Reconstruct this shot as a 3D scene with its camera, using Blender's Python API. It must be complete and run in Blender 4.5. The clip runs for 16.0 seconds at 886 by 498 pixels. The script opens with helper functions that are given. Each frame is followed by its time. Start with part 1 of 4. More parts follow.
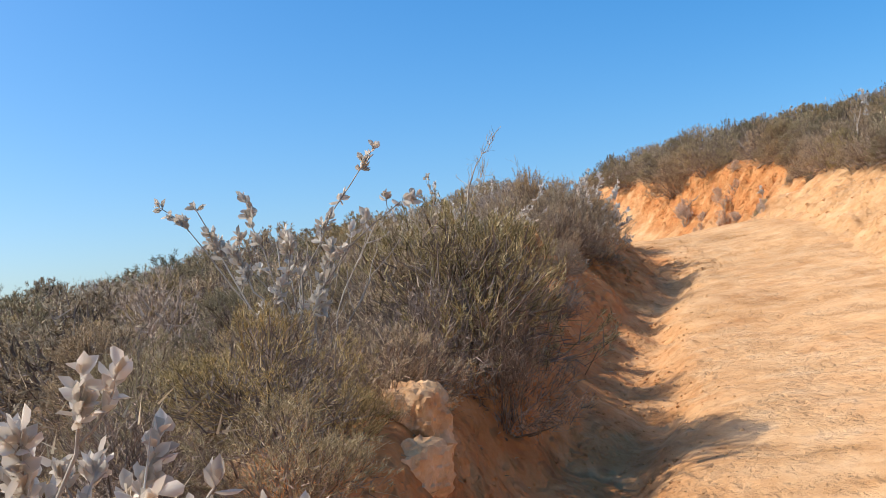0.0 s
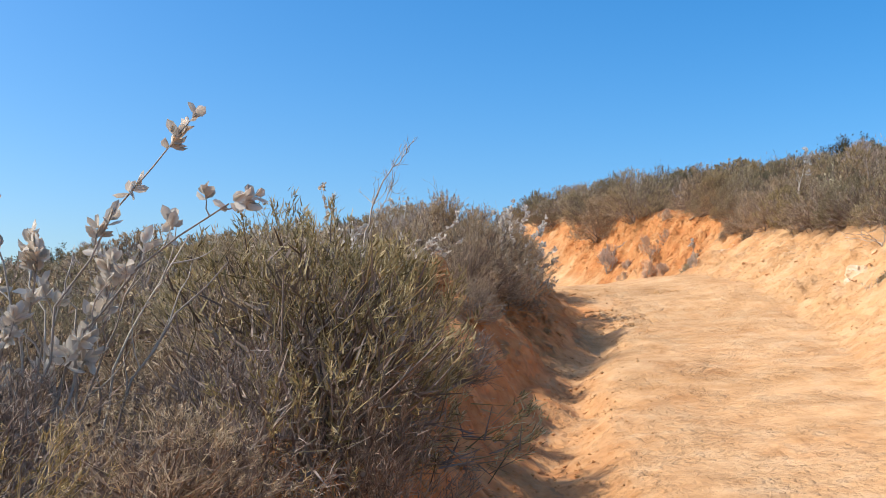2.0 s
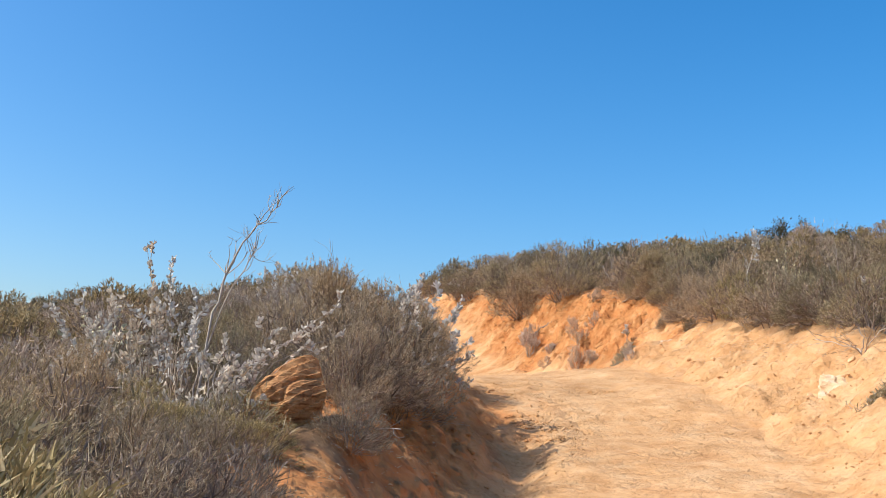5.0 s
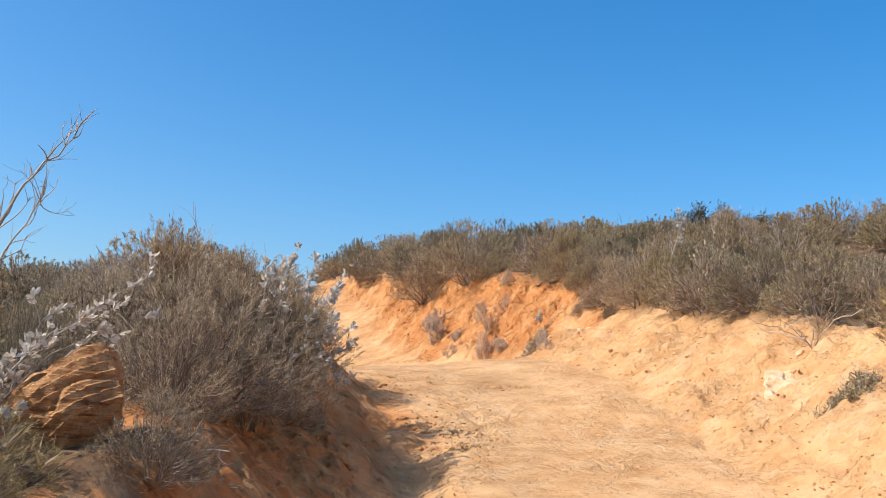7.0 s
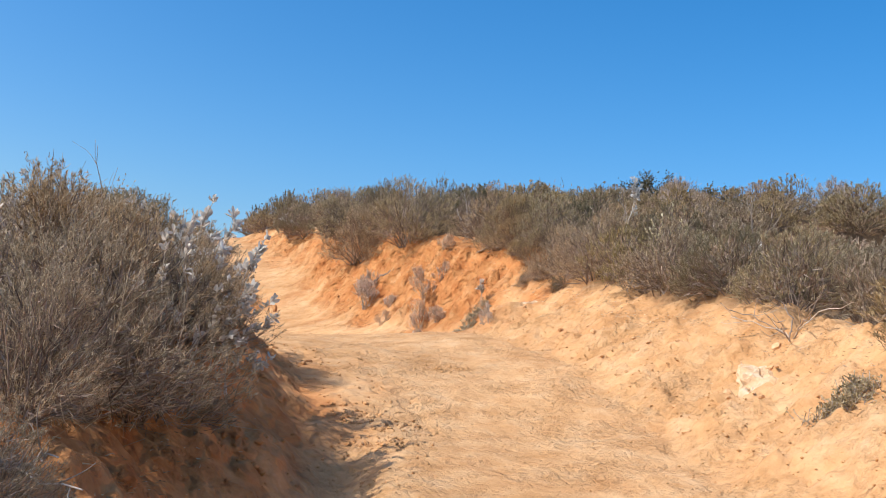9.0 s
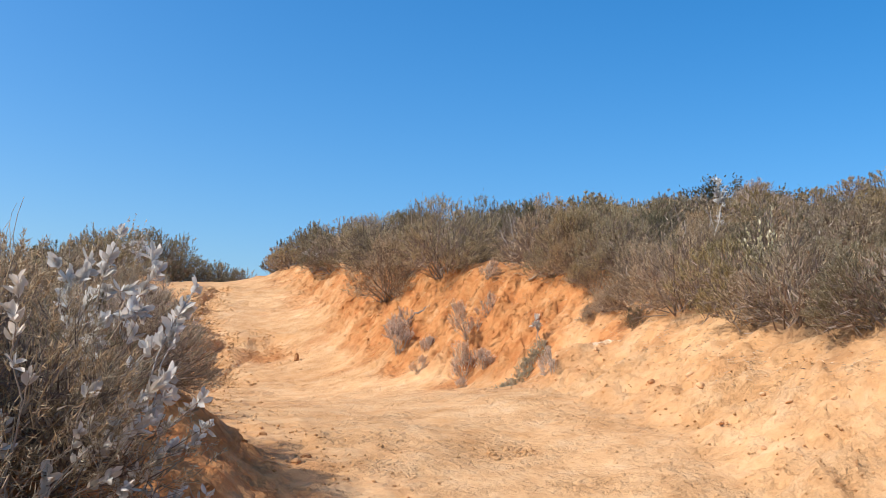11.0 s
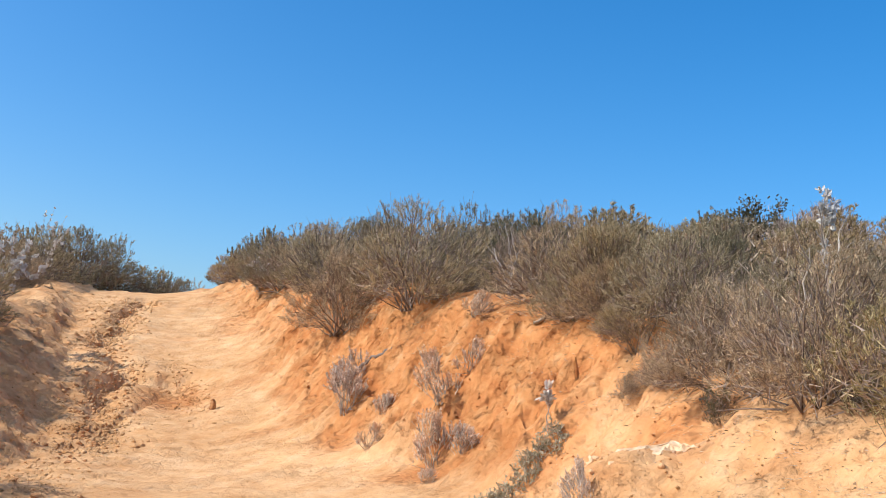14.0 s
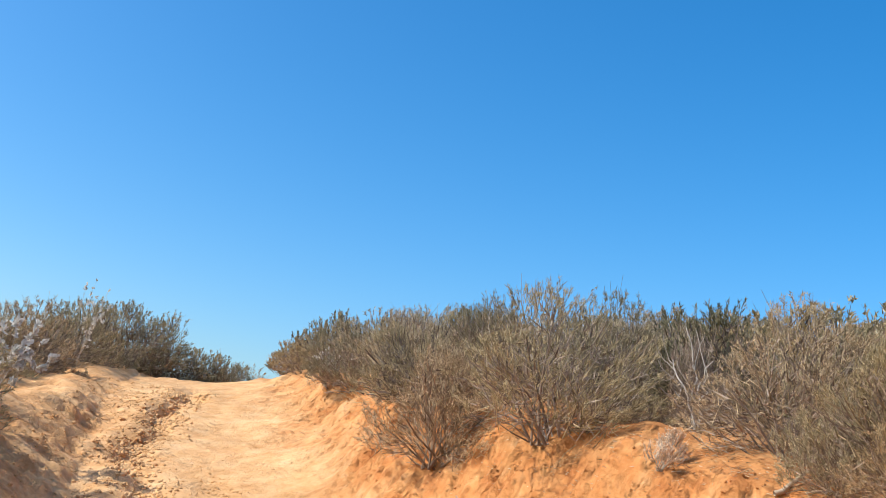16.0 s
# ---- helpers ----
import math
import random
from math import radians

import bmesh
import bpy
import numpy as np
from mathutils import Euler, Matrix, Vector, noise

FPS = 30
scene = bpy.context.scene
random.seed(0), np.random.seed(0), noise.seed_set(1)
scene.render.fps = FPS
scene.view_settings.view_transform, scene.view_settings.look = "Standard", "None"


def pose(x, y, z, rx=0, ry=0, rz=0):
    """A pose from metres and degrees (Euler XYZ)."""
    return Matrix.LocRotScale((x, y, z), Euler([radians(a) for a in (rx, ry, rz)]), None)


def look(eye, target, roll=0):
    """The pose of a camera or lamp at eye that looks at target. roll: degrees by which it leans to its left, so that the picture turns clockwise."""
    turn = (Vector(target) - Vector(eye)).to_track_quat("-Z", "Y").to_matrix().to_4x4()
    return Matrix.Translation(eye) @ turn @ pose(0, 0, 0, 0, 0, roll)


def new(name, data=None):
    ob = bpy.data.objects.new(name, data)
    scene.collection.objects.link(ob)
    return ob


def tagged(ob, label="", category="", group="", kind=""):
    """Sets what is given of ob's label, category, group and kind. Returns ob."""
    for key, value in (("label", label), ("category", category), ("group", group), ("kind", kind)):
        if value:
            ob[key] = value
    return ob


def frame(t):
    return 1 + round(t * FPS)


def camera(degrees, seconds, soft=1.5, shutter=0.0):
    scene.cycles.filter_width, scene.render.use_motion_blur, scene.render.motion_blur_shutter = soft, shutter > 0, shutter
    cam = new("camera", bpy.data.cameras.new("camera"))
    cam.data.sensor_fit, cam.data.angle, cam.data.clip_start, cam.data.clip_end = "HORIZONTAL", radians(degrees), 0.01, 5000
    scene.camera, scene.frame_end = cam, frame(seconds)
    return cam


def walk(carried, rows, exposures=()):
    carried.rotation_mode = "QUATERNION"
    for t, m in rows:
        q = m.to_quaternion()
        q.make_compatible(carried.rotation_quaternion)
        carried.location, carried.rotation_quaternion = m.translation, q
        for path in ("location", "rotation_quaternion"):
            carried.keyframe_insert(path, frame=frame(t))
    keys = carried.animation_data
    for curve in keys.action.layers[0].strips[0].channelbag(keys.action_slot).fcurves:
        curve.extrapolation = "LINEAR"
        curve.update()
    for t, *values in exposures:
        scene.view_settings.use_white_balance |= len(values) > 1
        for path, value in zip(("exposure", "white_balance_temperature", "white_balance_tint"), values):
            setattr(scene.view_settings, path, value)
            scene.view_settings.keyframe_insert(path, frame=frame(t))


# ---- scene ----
cam = camera(47.7, 16.0, soft=0.75)
PATH = [
    (0, (0.354, 0.077, 1.889), (0.338, 1.591, 2.015), -4.7),
    (0.5, (0.429, 0.655, 1.943), (0.438, 2.170, 2.065), -4.0),
    (1, (0.554, 1.173, 1.997), (0.580, 2.687, 2.125), -2.9),
    (1.5, (0.561, 1.711, 2.066), (0.632, 3.222, 2.205), -0.9),
    (2, (0.603, 2.232, 2.132), (0.714, 3.740, 2.291), 0.6),
    (2.5, (0.658, 2.601, 2.207), (0.800, 4.106, 2.379), 1.8),
    (3, (0.810, 2.754, 2.250), (0.964, 4.255, 2.433), 2.7),
    (5.3, (1.218, 5.524, 2.775), (1.465, 7.000, 3.041), 2.7),
    (5.5, (1.281, 5.739, 2.792), (1.542, 7.211, 3.064), 2.4),
    (6, (1.464, 6.245, 2.865), (1.760, 7.709, 3.146), 2.0),
    (6.5, (1.685, 6.774, 2.943), (2.009, 8.232, 3.224), 2.3),
    (7, (1.791, 7.263, 2.917), (2.152, 8.719, 3.159), 3.3),
    (7.5, (1.827, 7.589, 2.984), (2.245, 9.038, 3.168), 4.7),
    (8, (1.849, 7.790, 3.030), (2.313, 9.226, 3.209), 5.2),
    (8.5, (1.933, 8.131, 3.097), (2.411, 9.563, 3.275), 5.3),
    (9, (2.056, 8.655, 3.196), (2.522, 10.090, 3.382), 5.5),
    (9.5, (2.369, 9.382, 3.332), (2.796, 10.828, 3.532), 4.7),
    (10, (2.592, 10.166, 3.564), (3.005, 11.614, 3.768), 3.3),
    (10.2, (2.688, 10.471, 3.607), (3.093, 11.921, 3.820), 2.4),
    (12.3, (3.580, 13.687, 3.893), (3.993, 15.132, 4.119), 3.8),
    (12.5, (3.707, 14.014, 3.972), (4.130, 15.457, 4.191), 4.1),
    (13, (4.023, 14.773, 4.125), (4.453, 16.215, 4.337), 4.7),
    (13.5, (4.279, 15.497, 4.274), (4.704, 16.940, 4.496), 5.0),
    (14, (4.432, 16.289, 4.463), (4.856, 17.728, 4.710), 5.4),
    (14.5, (4.631, 17.273, 4.716), (5.039, 18.709, 5.003), 6.2),
    (15, (4.783, 18.290, 4.935), (5.173, 19.722, 5.262), 7.0),
    (15.5, (4.948, 19.423, 5.150), (5.302, 20.858, 5.502), 7.6),
    (16, (4.765, 20.327, 5.239), (5.071, 21.772, 5.596), 8.1),
]
walk(cam, [(t, look(eye, target, roll)) for t, eye, target, roll in PATH], [(0, 0.26, 6300, 8), (3, 0.28, 6150, 7), (6.5, 0.26, 6400, 7), (8, 0.23, 6200, 8), (9, 0.17, 6200, 8), (12.5, 0.18, 6150, 8), (14.5, 0.28, 6100, 6), (16, 0.40, 6250, 3)])

# ---------------------------------------------------------------- light
SUN_ELEVATION, SUN_AZIMUTH = radians(45), radians(264)   # azimuth clockwise from +y
world = bpy.data.worlds.new("world")
scene.world = world
world.use_nodes = True
wn = world.node_tree.nodes
sky = wn.new("ShaderNodeTexSky")
sky.sky_type = "NISHITA"
sky.sun_disc = False
sky.sun_elevation = SUN_ELEVATION
sky.sun_rotation = SUN_AZIMUTH
sky.altitude = 300
sky.air_density, sky.dust_density, sky.ozone_density = 1.0, 3.0, 3.0
deep = wn.new("ShaderNodeHueSaturation")                      # clear dry air: a deep blue, paler round the sun
deep.inputs["Hue"].default_value, deep.inputs["Saturation"].default_value, deep.inputs["Value"].default_value = 0.4985, 1.42, 1.74
world.node_tree.links.new(sky.outputs[0], deep.inputs["Color"])
world.node_tree.links.new(deep.outputs[0], wn["Background"].inputs[0])
wn["Background"].inputs[1].default_value = 0.10

sun = new("sun", bpy.data.lights.new("sun", "SUN"))
sun.data.energy = 3.6
sun.data.angle = radians(0.6)
sun.data.color = (1.0, 0.94, 0.85)
sun_way = Vector((math.sin(SUN_AZIMUTH) * math.cos(SUN_ELEVATION), math.cos(SUN_AZIMUTH) * math.cos(SUN_ELEVATION), math.sin(SUN_ELEVATION)))
sun.matrix_world = look(sun_way * 50, (0, 0, 0))


# ---------------------------------------------------------------- materials
def material(name, build):
    m = bpy.data.materials.new(name)
    m.use_nodes = True
    tree = m.node_tree
    build(tree, tree.nodes["Principled BSDF"])
    return m


def node(tree, kind, **inputs):
    n = tree.nodes.new(kind)
    for key, value in inputs.items():
        n.inputs[key.replace("_", " ")].default_value = value
    return n


def ramp(tree, source, stops):
    r = tree.nodes.new("ShaderNodeValToRGB")
    while len(r.color_ramp.elements) < len(stops):
        r.color_ramp.elements.new(0.5)
    for e, (at, colour) in zip(r.color_ramp.elements, stops):
        e.position, e.color = at, (*colour, 1)
    tree.links.new(source, r.inputs[0])
    return r.outputs[0]


def mix(tree, how, factor, a, b):
    m = tree.nodes.new("ShaderNodeMix")
    m.data_type, m.blend_type = "RGBA", how
    for socket, value in ((m.inputs[0], factor), (m.inputs[6], a), (m.inputs[7], b)):
        if hasattr(value, "is_linked"):
            tree.links.new(value, socket)
        else:
            socket.default_value = (*value, 1) if isinstance(value, tuple) else value
    return m.outputs[2]


def noise_tex(tree, scale, detail=4.0, rough=0.55, stretch=None):
    n = node(tree, "ShaderNodeTexNoise", Scale=scale, Detail=detail, Roughness=rough)
    c = tree.nodes.new("ShaderNodeNewGeometry")
    if stretch:
        m = tree.nodes.new("ShaderNodeMapping")
        m.inputs["Scale"].default_value = stretch
        tree.links.new(c.outputs["Position"], m.inputs[0])
        tree.links.new(m.outputs[0], n.inputs[0])
    else:
        tree.links.new(c.outputs["Position"], n.inputs[0])
    return n.outputs[0]


def bump(tree, bsdf, *layers):
    last = None
    for height, strength, distance in layers:
        b = node(tree, "ShaderNodeBump", Strength=strength, Distance=distance)
        tree.links.new(height, b.inputs["Height"])
        if last:
            tree.links.new(last, b.inputs["Normal"])
        last = b.outputs[0]
    tree.links.new(last, bsdf.inputs["Normal"])


def ground_build(tree, bsdf):
    broad = noise_tex(tree, 0.45, 5.0)
    middle = noise_tex(tree, 3.2, 6.0, 0.62)
    fine = noise_tex(tree, 38.0, 5.0, 0.7)
    pale = ramp(tree, middle, [(0.28, (0.57, 0.300, 0.122)), (0.5, (0.69, 0.400, 0.188)), (0.74, (0.75, 0.485, 0.265))])
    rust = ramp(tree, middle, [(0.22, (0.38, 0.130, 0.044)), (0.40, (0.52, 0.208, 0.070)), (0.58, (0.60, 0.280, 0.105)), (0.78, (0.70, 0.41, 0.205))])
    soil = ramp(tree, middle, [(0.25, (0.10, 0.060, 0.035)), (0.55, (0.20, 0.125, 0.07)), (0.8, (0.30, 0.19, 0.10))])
    kind = tree.nodes.new("ShaderNodeAttribute")
    kind.attribute_name = "soil"
    parts = tree.nodes.new("ShaderNodeSeparateColor")
    tree.links.new(kind.outputs["Color"], parts.inputs[0])
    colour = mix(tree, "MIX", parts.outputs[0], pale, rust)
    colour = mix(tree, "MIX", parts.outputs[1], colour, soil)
    colour = mix(tree, "MULTIPLY", 0.75, colour, ramp(tree, broad, [(0.3, (0.80, 0.74, 0.66)), (0.65, (1.0, 1.0, 1.0))]))
    colour = mix(tree, "MULTIPLY", 0.22, colour, ramp(tree, fine, [(0.24, (0.42, 0.34, 0.28)), (0.44, (1.0, 1.0, 1.0))]))
    colour = mix(tree, "MULTIPLY", 0.28, colour, ramp(tree, noise_tex(tree, 10.0, 6.0, 0.7), [(0.33, (0.62, 0.52, 0.44)), (0.52, (1.0, 1.0, 1.0))]))
    tree.links.new(colour, bsdf.inputs["Base Color"])
    bsdf.inputs["Roughness"].default_value = 0.95
    bsdf.inputs["Specular IOR Level"].default_value = 0.15
    grit = noise_tex(tree, 140.0, 3.0, 0.7)
    crumbs = ramp(tree, noise_tex(tree, 15.0, 5.0, 0.6), [(0.36, (0.0, 0.0, 0.0)), (0.50, (0.7, 0.7, 0.7)), (0.66, (1.0, 1.0, 1.0))])
    loose = ramp(tree, noise_tex(tree, 1.7, 5.0, 0.65), [(0.40, (0.1, 0.1, 0.1)), (0.62, (1.0, 1.0, 1.0))])
    clods = mix(tree, "MIX", loose, (0.7, 0.7, 0.7), crumbs)
    chips = ramp(tree, noise_tex(tree, 17.0, 3.0, 0.6), [(0.36, (0.0, 0.0, 0.0)), (0.42, (1.0, 1.0, 1.0))])
    worn = mix(tree, "MIX", loose, (1.0, 1.0, 1.0), chips)
    broken = noise_tex(tree, 6.5, 8.0, 0.62)
    broken.node.noise_type = "RIDGED_MULTIFRACTAL"
    share = node(tree, "ShaderNodeMapRange", From_Min=0.0, From_Max=1.0, To_Min=0.05, To_Max=1.0)
    tree.links.new(parts.outputs[0], share.inputs["Value"])
    rubble = mix(tree, "MIX", share.outputs[0], (0.5, 0.5, 0.5), broken)
    bump(tree, bsdf, (rubble, 0.9, 0.16), (noise_tex(tree, 9.0, 8.0, 0.62), 0.45, 0.030), (clods, 0.75, 0.035), (worn, 0.22, 0.018), (fine, 0.22, 0.010), (grit, 0.25, 0.004))


MAT_GROUND = material("dry orange earth", ground_build)


def plant_material(name, tones, spread=0.35, glow=0.25, rough=0.75, scale=9.0):
    """Twigs and leaves: each plant and each leaf takes a tone of its own; leaves let some light through."""
    def build(tree, bsdf):
        info = tree.nodes.new("ShaderNodeObjectInfo")
        geo = tree.nodes.new("ShaderNodeNewGeometry")
        leaf = ramp(tree, geo.outputs["Random Per Island"], [(i / (len(tones) - 1), t) for i, t in enumerate(tones)])
        whole = ramp(tree, info.outputs["Random"], [(0.0, (1 - spread, 1 - spread, 1 - spread)), (0.5, (1.0, 0.97, 0.93)), (1.0, (1.0, 0.88, 0.72))])
        colour = mix(tree, "MULTIPLY", 1.0, leaf, whole)
        patch = ramp(tree, noise_tex(tree, scale, 3.0), [(0.3, (0.72, 0.72, 0.72)), (0.6, (1.0, 1.0, 1.0))])
        colour = mix(tree, "MULTIPLY", 0.8, colour, patch)
        tree.links.new(colour, bsdf.inputs["Base Color"])
        bsdf.inputs["Roughness"].default_value = rough
        bsdf.inputs["Specular IOR Level"].default_value = 0.2
        if glow:
            thin = tree.nodes.new("ShaderNodeBsdfTranslucent")
            tree.links.new(colour, thin.inputs[0])
            both = tree.nodes.new("ShaderNodeMixShader")
            both.inputs[0].default_value = glow
            tree.links.new(bsdf.outputs[0], both.inputs[1])
            tree.links.new(thin.outputs[0], both.inputs[2])
            tree.links.new(both.outputs[0], tree.nodes["Material Output"].inputs[0])
    return material(name, build)


OLIVE = plant_material("olive needles", [(0.20, 0.155, 0.086), (0.35, 0.280, 0.160), (0.50, 0.405, 0.243), (0.66, 0.55, 0.36)], glow=0.3)
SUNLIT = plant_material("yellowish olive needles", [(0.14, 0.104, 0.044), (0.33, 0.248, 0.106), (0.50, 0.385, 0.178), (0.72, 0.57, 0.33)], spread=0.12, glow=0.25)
DARK_OLIVE = plant_material("dark olive leaves", [(0.11, 0.096, 0.056), (0.21, 0.182, 0.105), (0.34, 0.29, 0.17)], glow=0.3)
DRY = plant_material("dry brown foliage", [(0.22, 0.155, 0.095), (0.40, 0.298, 0.187), (0.57, 0.445, 0.295), (0.73, 0.60, 0.42)], glow=0.3)
GREY = plant_material("grey dead twigs", [(0.24, 0.175, 0.132), (0.50, 0.390, 0.310), (0.76, 0.65, 0.54)], glow=0.15)
BARK = plant_material("brown bark", [(0.15, 0.105, 0.080), (0.29, 0.215, 0.168), (0.44, 0.345, 0.275)], glow=0.0)
PALE_STEM = plant_material("pale dead stems", [(0.30, 0.245, 0.20), (0.46, 0.39, 0.325), (0.60, 0.53, 0.45)], spread=0.15, glow=0.0)
SILVER = plant_material("silvery felted leaves", [(0.58, 0.53, 0.47), (0.73, 0.68, 0.62), (0.85, 0.81, 0.75)], spread=0.08, glow=0.35)
PAD = plant_material("pale green pads", [(0.46, 0.41, 0.24), (0.64, 0.59, 0.40), (0.80, 0.77, 0.60)], spread=0.1, glow=0.1)


def rock_build(tree, bsdf):
    middle, fine = noise_tex(tree, 6.0, 6.0, 0.65), noise_tex(tree, 42.0, 4.0, 0.7)
    colour = ramp(tree, middle, [(0.25, (0.17, 0.075, 0.038)), (0.42, (0.43, 0.20, 0.080)), (0.62, (0.60, 0.315, 0.135)), (0.8, (0.72, 0.47, 0.26))])
    colour = mix(tree, "MULTIPLY", 0.8, colour, ramp(tree, fine, [(0.25, (0.45, 0.36, 0.30)), (0.5, (1.0, 1.0, 1.0))]))
    # dark lines along the beds: the shade in cracks, put into the colour
    crack_shade = noise_tex(tree, 1.0, 4.0, 0.6, (3.0, 2.0, 18.0))
    colour = mix(tree, "MULTIPLY", 0.8, colour, ramp(tree, crack_shade, [(0.34, (0.35, 0.25, 0.20)), (0.42, (1.0, 1.0, 1.0))]))
    tree.links.new(colour, bsdf.inputs["Base Color"])
    bsdf.inputs["Roughness"].default_value = 0.92
    bsdf.inputs["Specular IOR Level"].default_value = 0.2
    beds = noise_tex(tree, 1.0, 5.0, 0.6, (3.5, 2.5, 26.0))
    beds.node.inputs["Distortion"].default_value = 0.6
    bump(tree, bsdf, (beds, 0.9, 0.05), (middle, 0.5, 0.05), (fine, 0.6, 0.012))


def chalk_build(tree, bsdf):
    middle = noise_tex(tree, 9.0, 6.0, 0.65)
    colour = ramp(tree, middle, [(0.25, (0.46, 0.22, 0.09)), (0.5, (0.64, 0.36, 0.165)), (0.75, (0.73, 0.48, 0.28))])
    tree.links.new(colour, bsdf.inputs["Base Color"])
    bsdf.inputs["Roughness"].default_value = 0.95
    bump(tree, bsdf, (middle, 0.6, 0.03), (noise_tex(tree, 60.0, 3.0, 0.7), 0.5, 0.008))


MAT_ROCK = material("layered orange sandstone", rock_build)
MAT_CHALK = material("pale weathered sandstone", chalk_build)


def pale_build(tree, bsdf):
    middle = noise_tex(tree, 7.0, 6.0, 0.65)
    colour = ramp(tree, middle, [(0.28, (0.54, 0.31, 0.145)), (0.48, (0.66, 0.44, 0.25)), (0.7, (0.73, 0.56, 0.39))])
    tree.links.new(colour, bsdf.inputs["Base Color"])
    bsdf.inputs["Roughness"].default_value = 0.95
    bump(tree, bsdf, (middle, 0.7, 0.04), (noise_tex(tree, 55.0, 3.0, 0.7), 0.5, 0.008))


MAT_PALE = material("bleached chalky rock", pale_build)


# ---------------------------------------------------------------- the lie of the land
def lattice(ix, iy, seed):
    n = (ix.astype(np.int64) * 374761393 + iy.astype(np.int64) * 668265263 + seed * 974634777) & 0xFFFFFFFF
    n = ((n ^ (n >> 13)) * 1274126177) & 0xFFFFFFFF
    return ((n ^ (n >> 16)) & 0xFFFF) / 65535.0 * 2 - 1


def value_noise(x, y, seed=0):
    ix, iy = np.floor(x), np.floor(y)
    fx, fy = x - ix, y - iy
    fx, fy = fx * fx * (3 - 2 * fx), fy * fy * (3 - 2 * fy)
    a, b = lattice(ix, iy, seed), lattice(ix + 1, iy, seed)
    c, d = lattice(ix, iy + 1, seed), lattice(ix + 1, iy + 1, seed)
    return (a + (b - a) * fx) * (1 - fy) + (c + (d - c) * fx) * fy


def fractal(x, y, seed=0, octaves=4, gain=0.5):
    total, size = 0.0, 1.0
    for n in range(octaves):
        total = total + size * value_noise(x * 2 ** n, y * 2 ** n, seed + n)
        size *= gain
    return total


def smooth(a, b, v):
    s = np.clip((v - a) / (b - a), 0, 1)
    return s * s * (3 - 2 * s)


def curve(knots):
    """A softened line through (y, value) knots."""
    ky, kv = np.array(knots, float).T
    ys = np.arange(-80, 160, 0.1)
    vs = np.interp(ys, ky, kv)
    box = np.hanning(17)
    vs = np.convolve(np.pad(vs, 8, mode="edge"), box / box.sum(), "valid")
    return lambda y: np.interp(y, ys, vs)


ROAD_Z = curve([(-80, -9), (-8, -0.9), (0, 0.05), (6.4, 1.05), (8.6, 1.35), (11.4, 1.74), (13.7, 2.12), (15.5, 2.42), (17, 2.68), (18.3, 3.05), (19.7, 3.32),
                (21, 3.48), (22.6, 3.58), (24, 3.50), (27, 3.48), (30.4, 3.80), (31.7, 4.08), (33, 4.55), (36, 5.35), (40, 6.25), (44, 6.85), (46, 7.08), (49, 7.0), (60, 5.6), (160, -4)])
LEFT_X = curve([(-80, -2), (0, -0.5), (5, 0.45), (7, 0.95), (8.5, 1.35), (10.4, 1.7), (11.5, 2.0), (13, 2.4), (14.8, 2.85), (16, 3.4), (17, 3.8), (18.5, 3.9), (19.5, 3.8), (20.5, 3.3), (22, 2.85), (24, 2.9), (26, 3.1), (30, 3.6), (36, 3.4), (42, 2.9), (46, 3.1), (50, 4.3), (56, 6.0), (160, 40)])
RIGHT_X = curve([(-80, 2.5), (0, 3.4), (6, 4.1), (11, 5.2), (14, 6.3), (16.8, 6.95), (20, 7.15), (22.2, 7.1), (23.5, 7.5), (26, 7.35), (28, 6.85), (30, 6.5), (33, 6.35), (37, 6.4), (42, 6.05), (46, 5.95), (50, 6.6), (56, 8.2), (160, 44)])
BANK = curve([(-80, 0.5), (12, 0.55), (16, 0.62), (21, 0.5), (22.6, 0.55), (24.5, 1.0), (27, 1.25), (33, 1.3), (38, 1.0), (46, 0.5), (160, 0.4)])


LEFT_SLOPE = curve([(-80, 1.6), (6, 1.8), (9, 1.25), (11.5, 1.3), (13, 1.1), (15, 0.75), (18, 0.7), (22, 0.8), (27, 0.6), (40, 0.55), (160, 0.5)])
SCRUB_LEFT = curve([(-80, -3), (0, -0.9), (5, -0.1), (8.5, 0.75), (10.4, 1.25), (13, 1.85), (16, 2.6), (18, 3.0), (20, 2.5), (22, 2.2), (25, 2.5), (28, 2.3), (31, 2.0), (34, 1.75), (39, 1.35), (44, 1.2), (48, 2.6), (52, 4.4), (56, 5.6), (160, 40)])
SCRUB_RIGHT = curve([(-80, 5), (0, 5.5), (11, 7.2), (15, 8.5), (18, 8.45), (20, 8.2), (21.2, 8.25), (23, 8.6), (26, 8.65), (28.4, 8.15), (31, 7.6), (37, 7.3), (42, 6.5), (46, 6.3), (50, 7.0), (56, 8.6), (160, 45)])


RUT_X = curve([(-80, 4.0), (29, 4.0), (32, 4.15), (34, 4.2), (36, 3.9), (42, 4.6), (160, 4.6)])


def hill(x, y):
    v = np.clip(y - 44, -140, 43)
    z = 6.9 + 0.13 * v - 0.0015 * np.maximum(v, 0) ** 2
    u = x - 2.8
    r = np.clip(u, 0, 37)
    left = np.clip(u, -48, 0)
    z = z + 0.185 * r - 0.004 * np.maximum(r - 14, 0) ** 2 + 0.16 * left + 0.0015 * left ** 2
    far = np.maximum(np.hypot(x - 4, y - 25) - 75, 0)
    return z - 0.10 * far * smooth(0, 60, far)


